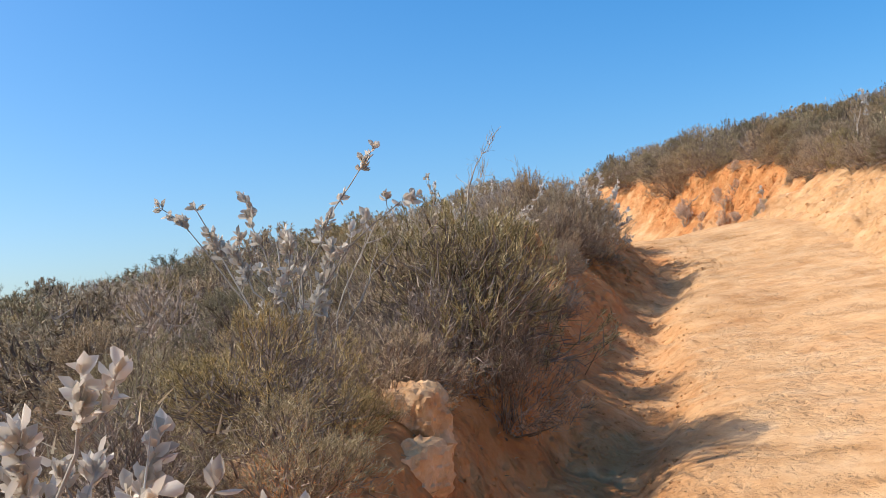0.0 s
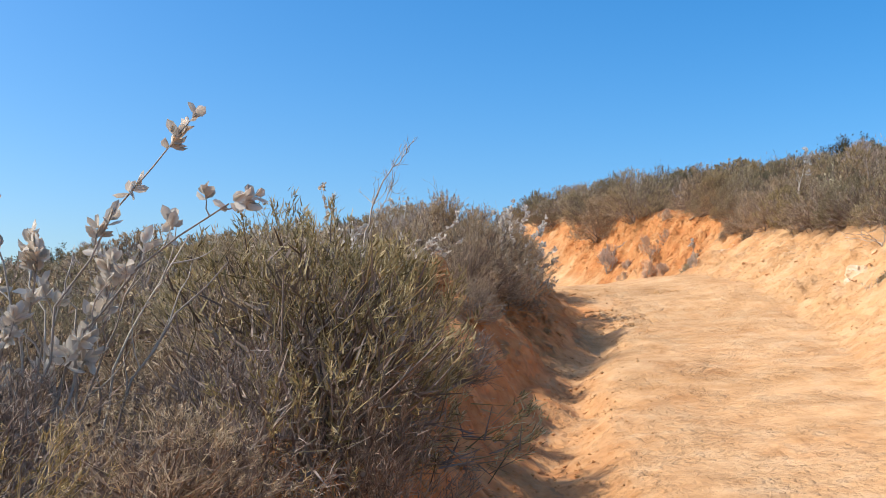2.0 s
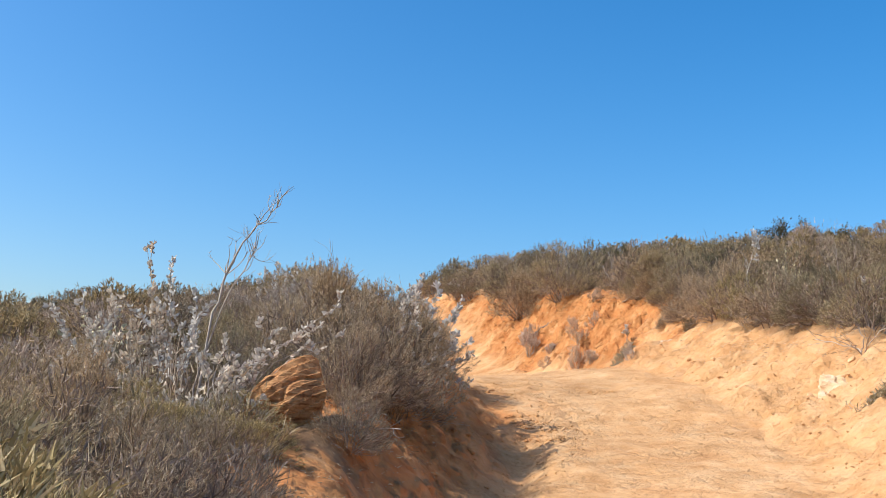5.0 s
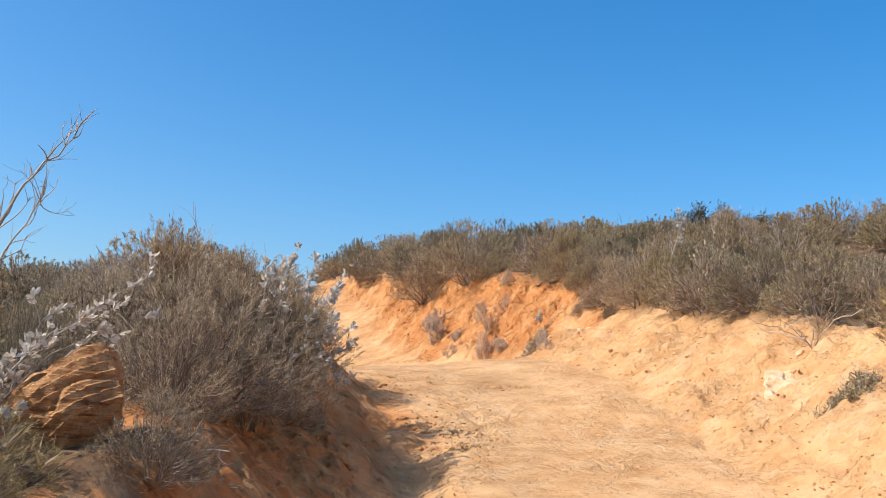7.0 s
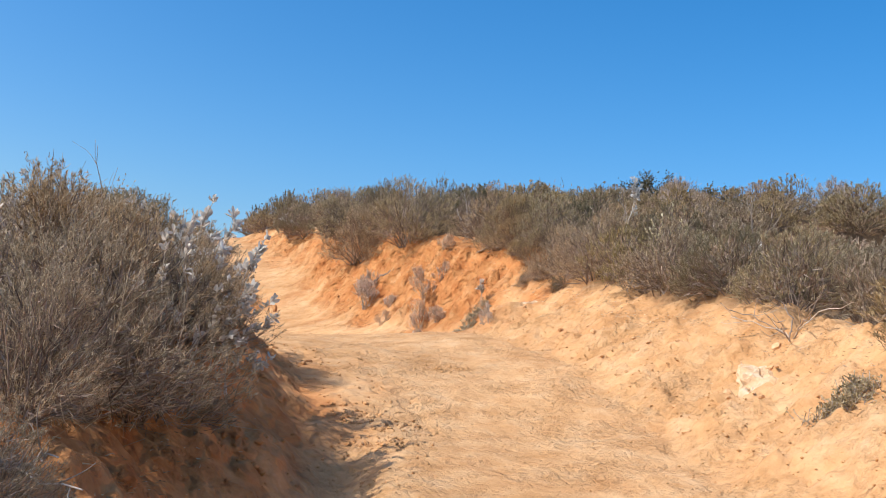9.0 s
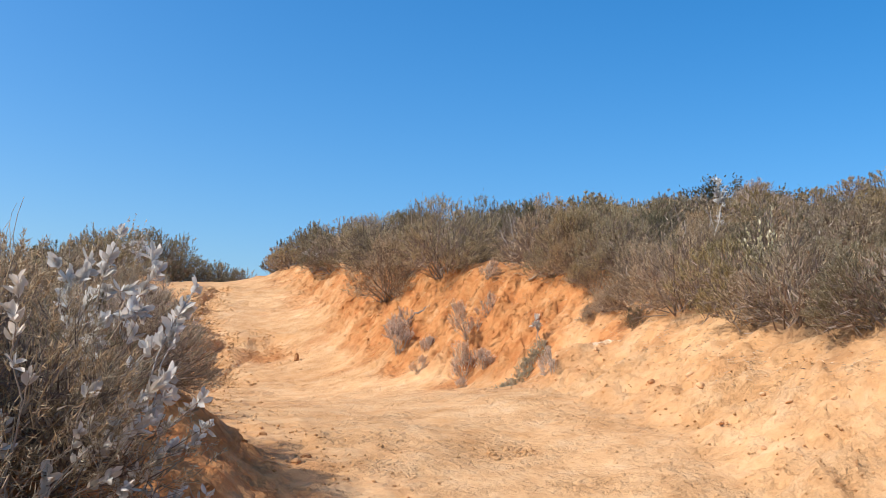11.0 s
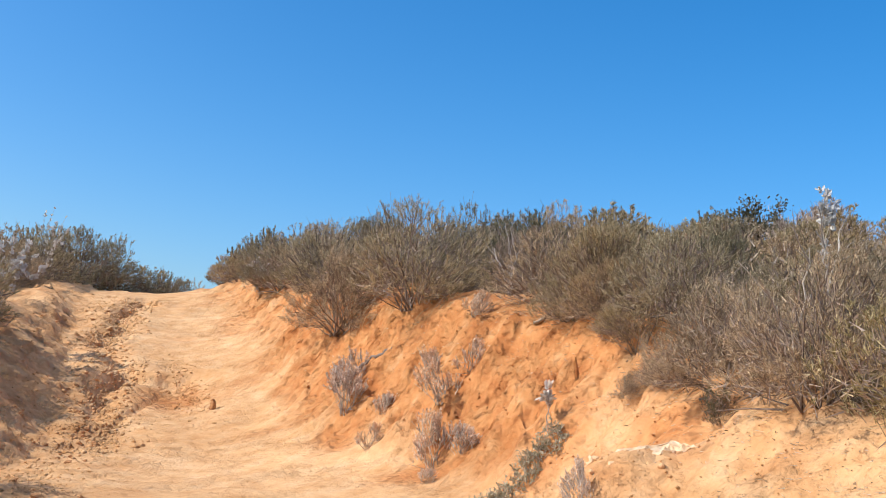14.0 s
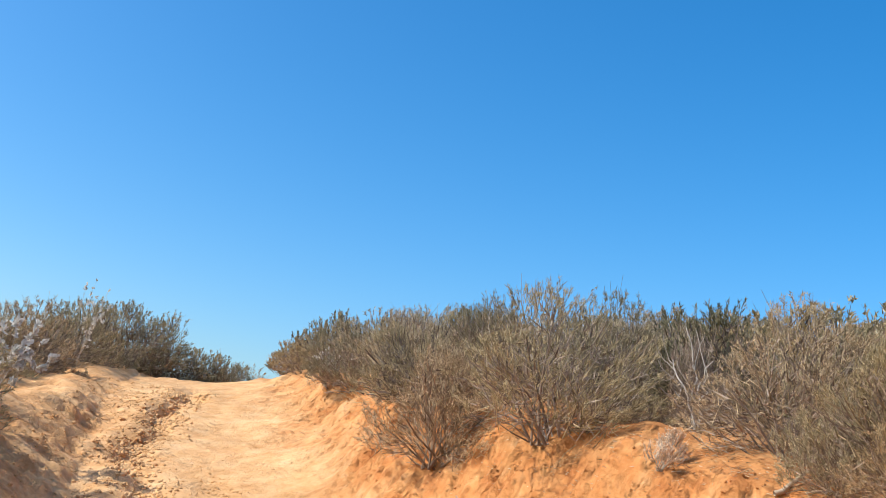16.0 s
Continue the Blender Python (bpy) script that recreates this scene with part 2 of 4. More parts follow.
def ground_z(x, y, detail=True):
    zc, xl, xr, bank = ROAD_Z(y), LEFT_X(y), RIGHT_X(y), BANK(y)
    h = hill(x, y) + 0.12 * fractal(x * 0.45, y * 0.45, 5, 3)
    if detail:
        wob = 0.14 * fractal(x * 0.9, y * 0.9, 11, 3)
        xl, xr = xl + wob, xr + 0.35 * wob
    mid = (xl + xr) / 2
    road = zc + 0.055 * (x - mid) + 0.10 * smooth(mid, xr, x)
    road = road - 0.22 * np.exp(-((x - xl - 0.45) / 0.35) ** 2) * smooth(3, 6, y) * (1 - smooth(15.5, 18, y))
    soft = 0.03 + 0.27 * smooth(23, 26, y)                    # the cut bank's foot runs out in a hollow curve
    off = soft * np.logaddexp(0, np.clip((x - xr - 0.5 * soft) / soft, -60, 60))
    right = road + bank * off + 0.25 * bank * off ** 2 * smooth(23, 26, y) * (1 - smooth(36, 40, y))
    left = LEFT_SLOPE(y) * np.maximum(xl - x, 0)
    cut = right + left
    k = 0.10
    z = -k * np.logaddexp(-cut / k, -h / k)
    z = np.where(np.abs(cut - h) > 4, np.minimum(cut, h), z)
    # a heap of loose earth, a notch in the rut, a scoured scar
    z = z + 0.20 * np.exp(-((x - 3.0) / 0.5) ** 2 - ((y - 22.6) / 0.9) ** 2)
    z = z - 0.16 * np.exp(-((x - 2.75) / 0.16) ** 2 - ((y - 12.05) / 0.30) ** 2) + 0.10 * np.exp(-((x - 2.45) / 0.22) ** 2 - ((y - 12.0) / 0.45) ** 2)
    z = z + 0.13 * np.exp(-((x - 1.25) / 0.35) ** 2 - ((y - 7.9) / 0.8) ** 2)
    z = z - 0.24 * smooth(30.9, 33.0, y) * (1 - smooth(33.25, 33.5, y + 0.3 * fractal(x * 1.5, y * 0.5, 99, 3))) * np.exp(-((x - 5.1) / 0.55) ** 2)
    rut = RUT_X(y) + 0.12 * np.sin(1.9 * y) + 0.05 * np.sin(5.3 * y)
    z = z + smooth(28, 31, y) * (1 - smooth(41, 44, y)) * (0.08 * np.exp(-((x - rut + 0.42) / 0.30) ** 2) - (0.14 + 0.08 * fractal(x * 1.2, y * 1.2, 95, 3)) * np.exp(-((x - rut + 0.10 * fractal(x * 2, y * 2, 97, 3)) / 0.20) ** 2))
    s = np.clip(((x - 4.25) * 0.85 + (y - 31.1) * 2.3) / 6.01, 0, 1)   # a crack across the track
    z = z - 0.07 * np.exp(-((np.hypot(x - 4.25 - 0.85 * s, y - 31.1 - 2.3 * s) + 0.04 * fractal(x * 3, y * 3, 93, 2)) / 0.05) ** 2)
    z = z + 0.34 * np.exp(-((x - 7.55) / 0.40) ** 2 - ((y - 22.55) / 0.42) ** 2)
    if detail:
        bare = smooth(0.0, 0.3, h - z)
        lumps = fractal(x * 2.2, y * 2.2, 21, 5, 0.5)
        clods = fractal(x * 7.0, y * 7.0, 71, 3, 0.6)
        onbank = smooth(-0.3, 0.5, x - xr) + smooth(-0.2, 0.3, xl - x)
        flow = fractal(x * 0.8 + y * 0.35 + 0.15 * lumps, y * 4.2 - x * 0.9, 31, 4, 0.6)
        ravine = np.exp(-(flow / 0.10) ** 2)
        crack = np.exp(-(fractal(x * 0.7, y * 1.1, 61, 4, 0.6) / 0.045) ** 2)
        edge = np.exp(-((x - xl - 0.6) / 0.5) ** 2)
        cutface = smooth(0.1, 0.7, x - xr) * smooth(23.5, 25.5, y) * (1 - smooth(39, 43, y))
        shelf = np.exp(-(fractal(x * 1.6 + 7, y * 1.6, 91, 4, 0.6) / 0.12) ** 2)
        ragged = smooth(0.1, 0.7, edge + 0.8 * onbank + 0.35 * fractal(x * 0.3, y * 0.3, 81, 2))
        z = z + bare * (0.018 * lumps + 0.04 * fractal(x * 0.6, y * 0.6, 33, 3) + ragged * (0.018 * clods - 0.045 * crack) + onbank * (0.045 * flow - 0.055 * ravine + 0.05 * lumps + 0.035 * clods * smooth(-0.2, 0.6, lumps))
                        + cutface * (0.05 * flow - 0.09 * ravine + 0.09 * np.abs(lumps) + 0.05 * clods - 0.06 * shelf))
        z = z + (1 - bare) * 0.06 * lumps
    return z


def soil_kind(x, y):
    """Shares of rust-coloured earth (banks, and a warmer tint for the left bank's shade) and of dark shrub soil."""
    h, xr, xl, zc = hill(x, y), RIGHT_X(y), LEFT_X(y), ROAD_Z(y)
    n = fractal(x * 1.3, y * 1.3, 41, 4)
    bank = smooth(-0.5, 0.8, x - xr + 0.4 * n) * smooth(21.5, 25, y + n) * (1 - 0.5 * smooth(38, 44, y))
    low = smooth(14.5, 12, y + 2 * n) * smooth(0.2, 1.4, x - xr + 0.5) * 0.6
    # left bank's own rust, spread over its foot to redden the shade by colour
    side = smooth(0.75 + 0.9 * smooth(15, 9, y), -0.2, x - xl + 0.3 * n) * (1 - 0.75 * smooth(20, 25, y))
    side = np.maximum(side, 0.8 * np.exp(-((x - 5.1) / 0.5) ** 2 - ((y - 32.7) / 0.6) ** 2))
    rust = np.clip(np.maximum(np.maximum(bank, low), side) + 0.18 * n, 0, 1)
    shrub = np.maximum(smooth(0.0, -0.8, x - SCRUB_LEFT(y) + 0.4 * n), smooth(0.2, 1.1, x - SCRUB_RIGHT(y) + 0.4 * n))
    return rust, shrub


def stretched(fine_from, fine_to, step, far, growth=1.18):
    mid = list(np.arange(fine_from, fine_to + 1e-6, step))
    up, s = [mid[-1]], step
    while up[-1] < far:
        s *= growth
        up.append(up[-1] + s)
    down, s = [mid[0]], step
    while down[-1] > -far:
        s *= growth
        down.append(down[-1] - s)
    return np.array(down[:0:-1] + mid + up[1:])


def sheet(name, xs, ys):
    gx, gy = np.meshgrid(xs, ys)
    gz = ground_z(gx, gy)
    n, m = gx.shape
    me = bpy.data.meshes.new(name)
    at = np.arange(n * m).reshape(n, m)
    quads = np.stack([at[:-1, :-1], at[:-1, 1:], at[1:, 1:], at[1:, :-1]], -1).reshape(-1, 4)
    fill(me, np.stack([gx, gy, gz], -1).reshape(-1, 3), quads)
    me.polygons.foreach_set("use_smooth", np.ones(len(quads), bool))
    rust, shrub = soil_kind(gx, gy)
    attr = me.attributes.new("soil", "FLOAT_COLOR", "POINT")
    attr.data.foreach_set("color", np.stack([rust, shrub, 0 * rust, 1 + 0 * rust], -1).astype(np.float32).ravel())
    return me


def fill(me, verts, faces):
    """Faces: an array of equal polygons."""
    verts, faces = np.asarray(verts, np.float32), np.asarray(faces, np.int32)
    me.vertices.add(len(verts))
    me.vertices.foreach_set("co", verts.ravel())
    k = faces.shape[1]
    me.loops.add(faces.size)
    me.loops.foreach_set("vertex_index", faces.ravel())
    me.polygons.add(len(faces))
    me.polygons.foreach_set("loop_start", np.arange(0, faces.size, k, dtype=np.int32))
    me.update(calc_edges=True)


ground = new("ground", sheet("ground", stretched(-0.2, 9.0, 0.052, 1500), stretched(5.0, 43, 0.07, 1500, 1.2)))
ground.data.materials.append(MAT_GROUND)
tagged(ground, "rutted orange dirt track cut into a scrubby dry hillside", "ground", kind="structure")


# ---------------------------------------------------------------- plants
def part(name, me, mat, parent, label=""):
    ob = new(name, me)
    if mat and not me.materials:
        me.materials.append(mat)
    ob.parent = parent
    return tagged(ob, label, kind="stuff" if name in ("wood", "foliage") else "")


class Strokes:
    """Gathers ribbons, tubes and leaves as triangles."""

    def __init__(self):
        self.v, self.f, self.n = [], [], 0

    def add(self, verts, faces):
        self.v.append(np.asarray(verts, np.float32).reshape(-1, 3))
        self.f.append(np.asarray(faces, np.int32).reshape(-1, 3) + self.n)
        self.n += len(self.v[-1])

    def tubes(self, points, radii, sides=3):
        """points: k paths of n points; radii: k x n."""
        p, r = np.asarray(points, float), np.asarray(radii, float)
        k, n, _ = p.shape
        d = np.gradient(p, axis=1)
        d /= np.linalg.norm(d, axis=2, keepdims=True) + 1e-9
        a = np.cross(d, np.array([0.31, 0.52, 0.79]))
        a /= np.linalg.norm(a, axis=2, keepdims=True) + 1e-9
        b = np.cross(d, a)
        ang = np.arange(sides) * 2 * np.pi / sides
        ring = p[:, :, None] + r[:, :, None, None] * (np.cos(ang)[:, None] * a[:, :, None] + np.sin(ang)[:, None] * b[:, :, None])
        at = np.arange(k * n * sides).reshape(k, n, sides)
        q0, q1 = at[:, :-1], np.roll(at[:, :-1], -1, 2)
        q3, q2 = at[:, 1:], np.roll(at[:, 1:], -1, 2)
        self.add(ring, np.concatenate([np.stack([q0, q1, q2], -1).reshape(-1, 3), np.stack([q0, q2, q3], -1).reshape(-1, 3)]))

    def leaves(self, base, way, length, width, fold=0.25, rng=None):
        """Oval cupped leaves of eight triangles."""
        base, way = np.asarray(base, float), np.asarray(way, float)
        k = len(base)
        way = way / (np.linalg.norm(way, axis=1, keepdims=True) + 1e-9)
        side = np.cross(way, rng.normal(size=(k, 3)))
        side /= np.linalg.norm(side, axis=1, keepdims=True) + 1e-9
        up = np.cross(side, way)
        L, W = np.reshape(length, (-1, 1)) * np.ones((k, 1)), np.reshape(width, (-1, 1)) * np.ones((k, 1))
        bend = rng.uniform(-0.1, 0.3, (k, 1))

        def at(s, o, lift):
            return base + way * L * s + up * (L * bend * s * s + W * lift) + side * W * o

        verts = np.stack([base, at(0.35, 0.42, fold), at(0.72, 0.40, fold), at(1.0, 0, 0.05), at(0.72, -0.40, fold), at(0.35, -0.42, fold), at(0.35, 0, 0), at(0.72, 0, 0)], 1)
        n = np.arange(k)[:, None] * 8
        self.add(verts, np.concatenate([n + t for t in ([0, 1, 6], [1, 2, 7], [1, 7, 6], [2, 3, 7], [3, 4, 7], [4, 5, 6], [4, 6, 7], [5, 0, 6])]))

    def needles(self, base, way, length, width, rng):
        """Thin pointed strokes of one triangle."""
        base, way = np.asarray(base, float), np.asarray(way, float)
        k = len(base)
        way = way / (np.linalg.norm(way, axis=1, keepdims=True) + 1e-9)
        side = np.cross(way, rng.normal(size=(k, 3)))
        side /= np.linalg.norm(side, axis=1, keepdims=True) + 1e-9
        L, W = np.reshape(length, (-1, 1)) * np.ones((k, 1)), np.reshape(width, (-1, 1)) * np.ones((k, 1))
        verts = np.stack([base + side * W / 2, base + way * L, base - side * W / 2], 1)
        self.add(verts, np.arange(k * 3).reshape(-1, 3))

    def mesh(self, name):
        me = bpy.data.meshes.new(name)
        fill(me, np.concatenate(self.v), np.concatenate(self.f))
        return me


def bent(rng, start, way, length, n=4, curl=0.25, lift=0.15):
    """k curved paths of n points."""
    k = len(start)
    way = way / np.linalg.norm(way, axis=1, keepdims=True)
    pts, p = [start], start
    for i in range(n - 1):
        way = way + rng.normal(0, curl, (k, 3)) + np.array([0, 0, lift])
        way = way / np.linalg.norm(way, axis=1, keepdims=True)
        p = p + way * np.reshape(length, (-1, 1)) / (n - 1)
        pts.append(p)
    return np.stack(pts, 1), way


def along(rng, paths, k, low=0.25):
    """k random places on given paths, with the path's direction there."""
    which = rng.integers(0, len(paths), k)
    s = rng.uniform(low, 1, k) * (paths.shape[1] - 1)
    i = np.minimum(s.astype(int), paths.shape[1] - 2)
    f = (s - i)[:, None]
    a, b = paths[which, i], paths[which, i + 1]
    return a + (b - a) * f, (b - a) / (np.linalg.norm(b - a, axis=1, keepdims=True) + 1e-9)


def dome(rng, k, flat=0.9, low=0.05):
    """Directions over the upper half."""
    a = rng.uniform(0, 2 * np.pi, k)
    z = rng.uniform(low, 1, k) ** flat
    r = np.sqrt(np.maximum(1 - z * z, 0))
    return np.stack([r * np.cos(a), r * np.sin(a), z], 1)


def unit(v):
    return v / (np.linalg.norm(v, axis=1, keepdims=True) + 1e-9)


def scrub(seed, lobes=18, sprigs=330, needles=22, length=0.045, width=0.0048, sprig=0.13, fill=1300, stems=22, twigs=50, loose=0.42, up=0.75, round=0.24):
    """A dense rounded shrub about one metre high: lobes covered with upright sprigs of short needles over a core of dead inner twigs."""
    rng = np.random.default_rng(seed)
    wood, leaf = Strokes(), Strokes()
    d = dome(rng, lobes, 1.15, 0.02)
    d[0] = (0.1, 0.05, 0.99)
    centre = d * [0.43, 0.43, 0.66] * rng.uniform(0.84, 1.02, (lobes, 1))
    size = round * rng.uniform(0.65, 1.15, lobes)
    c = rng.integers(0, lobes, sprigs)
    n = unit(rng.normal(0, 1, (sprigs, 3)) + 1.1 * d[c] + [0, 0, 0.18])
    p = centre[c] + n * (size[c] * rng.uniform(0.70, 1.08, sprigs))[:, None]
    p[:, 2] = np.maximum(p[:, 2], rng.uniform(0.02, 0.15, sprigs))
    axis = unit(0.5 * n + 0.35 * d[c] + rng.normal(0, 0.22, (sprigs, 3)) + [0, 0, up])
    tall = sprig * rng.uniform(0.6, 1.35, sprigs)
    foot = p - axis * tall[:, None] * 0.6
    wood.needles(foot - axis * 0.05, axis, tall + 0.05, np.full(sprigs, width * 0.9), rng)
    i = np.repeat(np.arange(sprigs), needles)
    k = len(i)
    s = rng.uniform(0.1, 1, k) ** 0.8
    base = foot[i] + axis[i] * (tall[i] * s)[:, None] + rng.normal(0, 0.006, (k, 3))
    leaf.needles(base, axis[i] + rng.normal(0, loose, (k, 3)), length * rng.uniform(0.6, 1.2, k) * (1.25 - 0.5 * s), width * rng.uniform(0.7, 1.3, k), rng)
    # the shaded core
    c = rng.integers(0, lobes, fill)
    inner = centre[c] * rng.uniform(0.55, 1, (fill, 1)) + unit(rng.normal(0, 1, (fill, 3))) * (size[c] * 0.78 * rng.random(fill) ** 0.5)[:, None]
    inner[:, 2] = np.maximum(inner[:, 2], 0.02)
    heading, reach, broad = unit(inner) + rng.normal(0, 0.6, (fill, 3)), rng.uniform(0.07, 0.16, fill), rng.uniform(0.8, 1.7, fill) * width + 0.003
    half = fill // 2
    wood.needles(inner[:half], heading[:half], reach[:half], broad[:half], rng)
    leaf.needles(inner[half:], heading[half:], reach[half:], 0.6 * broad[half:], rng)
    # limbs and loose twigs
    e = rng.integers(0, lobes, stems)
    start = rng.normal(0, 0.05, (stems, 3)) * [1, 1, 0] - [0, 0, 0.08]
    goal = centre[e] + rng.normal(0, 0.08, (stems, 3)) - start
    main, _ = bent(rng, start, goal, np.linalg.norm(goal, axis=1), 4, 0.15, 0.0)
    wood.tubes(main, np.linspace(0.010, 0.003, 4)[None] * rng.uniform(0.6, 1.2, (stems, 1)))
    e = rng.integers(0, sprigs, twigs)
    tw, _ = bent(rng, foot[e] - axis[e] * 0.12, axis[e] + rng.normal(0, 0.3, (twigs, 3)), rng.uniform(0.16, 0.34, twigs), 3, 0.25, 0.03)
    leaf.tubes(tw, np.linspace(0.0024, 0.0009, 3)[None] * np.ones((twigs, 1)))
    return wood.mesh("wood"), leaf.mesh("foliage")


def sage(seed, stems=14, whorls=60, leaves=7, high=1.0, wide=0.55, size=0.06, top=0.55):
    """An upright plant of bare stems with whorls of broad felted leaves near their tips."""
    rng = np.random.default_rng(seed)
    wood, leaf = Strokes(), Strokes()
    d = dome(rng, stems, 0.45, 0.3) * [wide, wide, high]
    start = rng.normal(0, 0.06, (stems, 3)) * [1, 1, 0] - [0, 0, 0.05]
    main, _ = bent(rng, start, d, rng.uniform(0.6, 1.0, stems) * np.linalg.norm(d, axis=1), 7, 0.16, 0.10)
    wood.tubes(main, np.linspace(0.009, 0.0035, 7)[None] * np.ones((stems, 1)), 4)
    k = stems * 3
    b, w = along(rng, main, k, 0.4)
    tw, tip = bent(rng, b, w + rng.normal(0, 0.55, (k, 3)), rng.uniform(0.10, 0.28, k), 4, 0.2, 0.2)
    wood.tubes(tw, np.linspace(0.004, 0.002, 4)[None] * np.ones((k, 1)), 3)
    b1, w1 = along(rng, tw, whorls * 2 // 3, 0.5)
    b2, w2 = along(rng, main, whorls - len(b1), top)
    ends, ew = main[:, -1], main[:, -1] - main[:, -2]
    b, w = np.concatenate([b1, b2, ends]), np.concatenate([w1, w2, ew / np.linalg.norm(ew, axis=1, keepdims=True)])
    b, w = np.repeat(b, leaves, 0), np.repeat(w, leaves, 0)
    n = len(b)
    b = b + w * rng.uniform(-0.02, 0.035, (n, 1))
    leaf.leaves(b, w * 0.9 + rng.normal(0, 0.55, (n, 3)) + [0, 0, 0.2], rng.uniform(0.6, 1.2, n) * size, rng.uniform(0.44, 0.66, n) * size, 0.3, rng)
    return wood.mesh("wood"), leaf.mesh("foliage")


def pads(seed, count=620, size=0.045):
    """A rounded clump of small pale fleshy leaves on short stems."""
    rng = np.random.default_rng(seed)
    wood, leaf = Strokes(), Strokes()
    d = dome(rng, 40, 0.7) * [0.6, 0.6, 1.0]
    main, _ = bent(rng, rng.normal(0, 0.05, (40, 3)) * [1, 1, 0], d, rng.uniform(0.6, 1, 40) * np.linalg.norm(d, axis=1), 5, 0.15, 0.1)
    wood.tubes(main, np.linspace(0.011, 0.004, 5)[None] * np.ones((40, 1)))
    b, w = along(rng, main, count, 0.55)
    leaf.leaves(b, w * 0.6 + rng.normal(0, 0.6, (count, 3)), rng.uniform(0.6, 1.3, count) * size, rng.uniform(0.6, 0.9, count) * size, 0.2, rng)
    return wood.mesh("wood"), leaf.mesh("foliage")


def stalks(seed, base, tips, size=0.06, leaves=8, whorls=5, thick=0.007, twig=0.25, reach=0.55, extra=0):
    """A plant whose stems rise from its foot to given tips, with whorls of felted leaves towards each tip."""
    rng = np.random.default_rng(seed)
    wood, leaf = Strokes(), Strokes()
    foot = np.array(base, float)
    paths = []
    for _ in range(extra):
        tip = np.array(tips[rng.integers(0, len(tips))]) * 1.0
        lower = foot + (tip - foot) * rng.uniform(0.55, 0.95)
        tips = list(tips) + [tuple(lower + rng.normal(0, 0.17, 3) * [1, 1, 0.5])]
    for tip in tips:
        goal = np.array(tip, float) - foot
        s = np.linspace(0, 1, 9)[:, None]
        bow = np.array([rng.normal(0, 0.10), rng.normal(0, 0.10), 0.05]) * np.linalg.norm(goal)
        path = goal * np.array([1, 1, 0]) * s * (0.35 + 0.65 * s) + goal * np.array([0, 0, 1]) * s + bow * (s * (1 - s)) * 2
        path[1:-1] += rng.normal(0, 0.016, (7, 3))
        path[0] += rng.normal(0, 0.03, 3) * [1, 1, 0] - [0, 0, 0.05]
        paths.append(path)
    paths = np.array(paths)
    wood.tubes(paths, np.linspace(thick, thick * 0.4, 9)[None] * rng.uniform(0.8, 1.2, (len(paths), 1)), 5)
    k = len(paths) * 3
    b, w = along(rng, paths, k, 0.35)
    tw, _ = bent(rng, b, w + rng.normal(0, 0.5, (k, 3)), rng.uniform(0.5, 1.2, k) * twig, 5, 0.22, 0.2)
    wood.tubes(tw, np.linspace(thick * 0.5, thick * 0.22, 5)[None] * np.ones((k, 1)), 4)
    if leaves:
        b1, w1 = along(rng, tw, len(paths) * whorls, 0.45)
        b2, w2 = along(rng, paths, len(paths) * whorls, 1 - reach * 0.5)
        b3, w3 = paths[:, -1], paths[:, -1] - paths[:, -2]
        b, w = np.concatenate([b1, b2, b3]), np.concatenate([w1, w2, w3 / np.linalg.norm(w3, axis=1, keepdims=True)])
        b, w = np.repeat(b, leaves, 0), np.repeat(w, leaves, 0)
        n = len(b)
        leaf.leaves(b + w * rng.uniform(-0.3, 0.5, (n, 1)) * size, w + rng.normal(0, 0.75, (n, 3)) + [0, 0, 0.15], rng.uniform(0.6, 1.2, n) * size, rng.uniform(0.44, 0.66, n) * size, 0.3, rng)
    return wood.mesh("wood"), (leaf.mesh("foliage") if leaves else None)


def ground_at(x, y):
    return float(ground_z(np.array([float(x)]), np.array([float(y)]))[0])


def stalk_plant(name, seed, x, y, tips, mats, label, category, group="", **kind):
    z = ground_at(x, y) - 0.02
    root = new(name)
    root.empty_display_size = 0.2
    wood, leaf = stalks(seed, (x, y, z), tips, **kind)
    part("wood", wood, mats[0], root)
    if leaf:
        part("foliage", leaf, mats[1], root)
    root.location = (x, y, z)
    return tagged(root, label, category, group)


def hull_rock(seed, corners, detail, rough, mat, layers=0.03):
    """A broken block: the hull of its corners, worn and cracked along its beds."""
    bm = bmesh.new()
    for c in corners:
        bm.verts.new(c)
    bmesh.ops.convex_hull(bm, input=bm.verts[:])
    bmesh.ops.triangulate(bm, faces=bm.faces[:])
    for _ in range(detail):
        bmesh.ops.subdivide_edges(bm, edges=bm.edges[:], cuts=1, use_grid_fill=True)
    shift = Vector((seed * 3.7, seed * 1.3, seed * 2.1))
    bm.normal_update()
    moves = []
    for v in bm.verts:
        p = v.co * 3.0 + shift
        bed = (v.co.z * 0.8 - v.co.x * 0.45 + v.co.y * 0.3) * 24 + 1.8 * noise.noise(p * 0.6)
        step = (bed * 0.8 - math.floor(bed * 0.8)) ** 2
        crack = max(0.0, 1 - abs(noise.noise(p * 1.1)) / 0.08)
        moves.append(v.normal * (rough * noise.fractal(p, 1.0, 2.0, 4) + layers * (step - 0.5) - 0.03 * crack))
    for v, m in zip(bm.verts, moves):
        v.co += m
    me = bpy.data.meshes.new("rock")
    bm.to_mesh(me)
    bm.free()
    me.materials.append(mat)
    return me


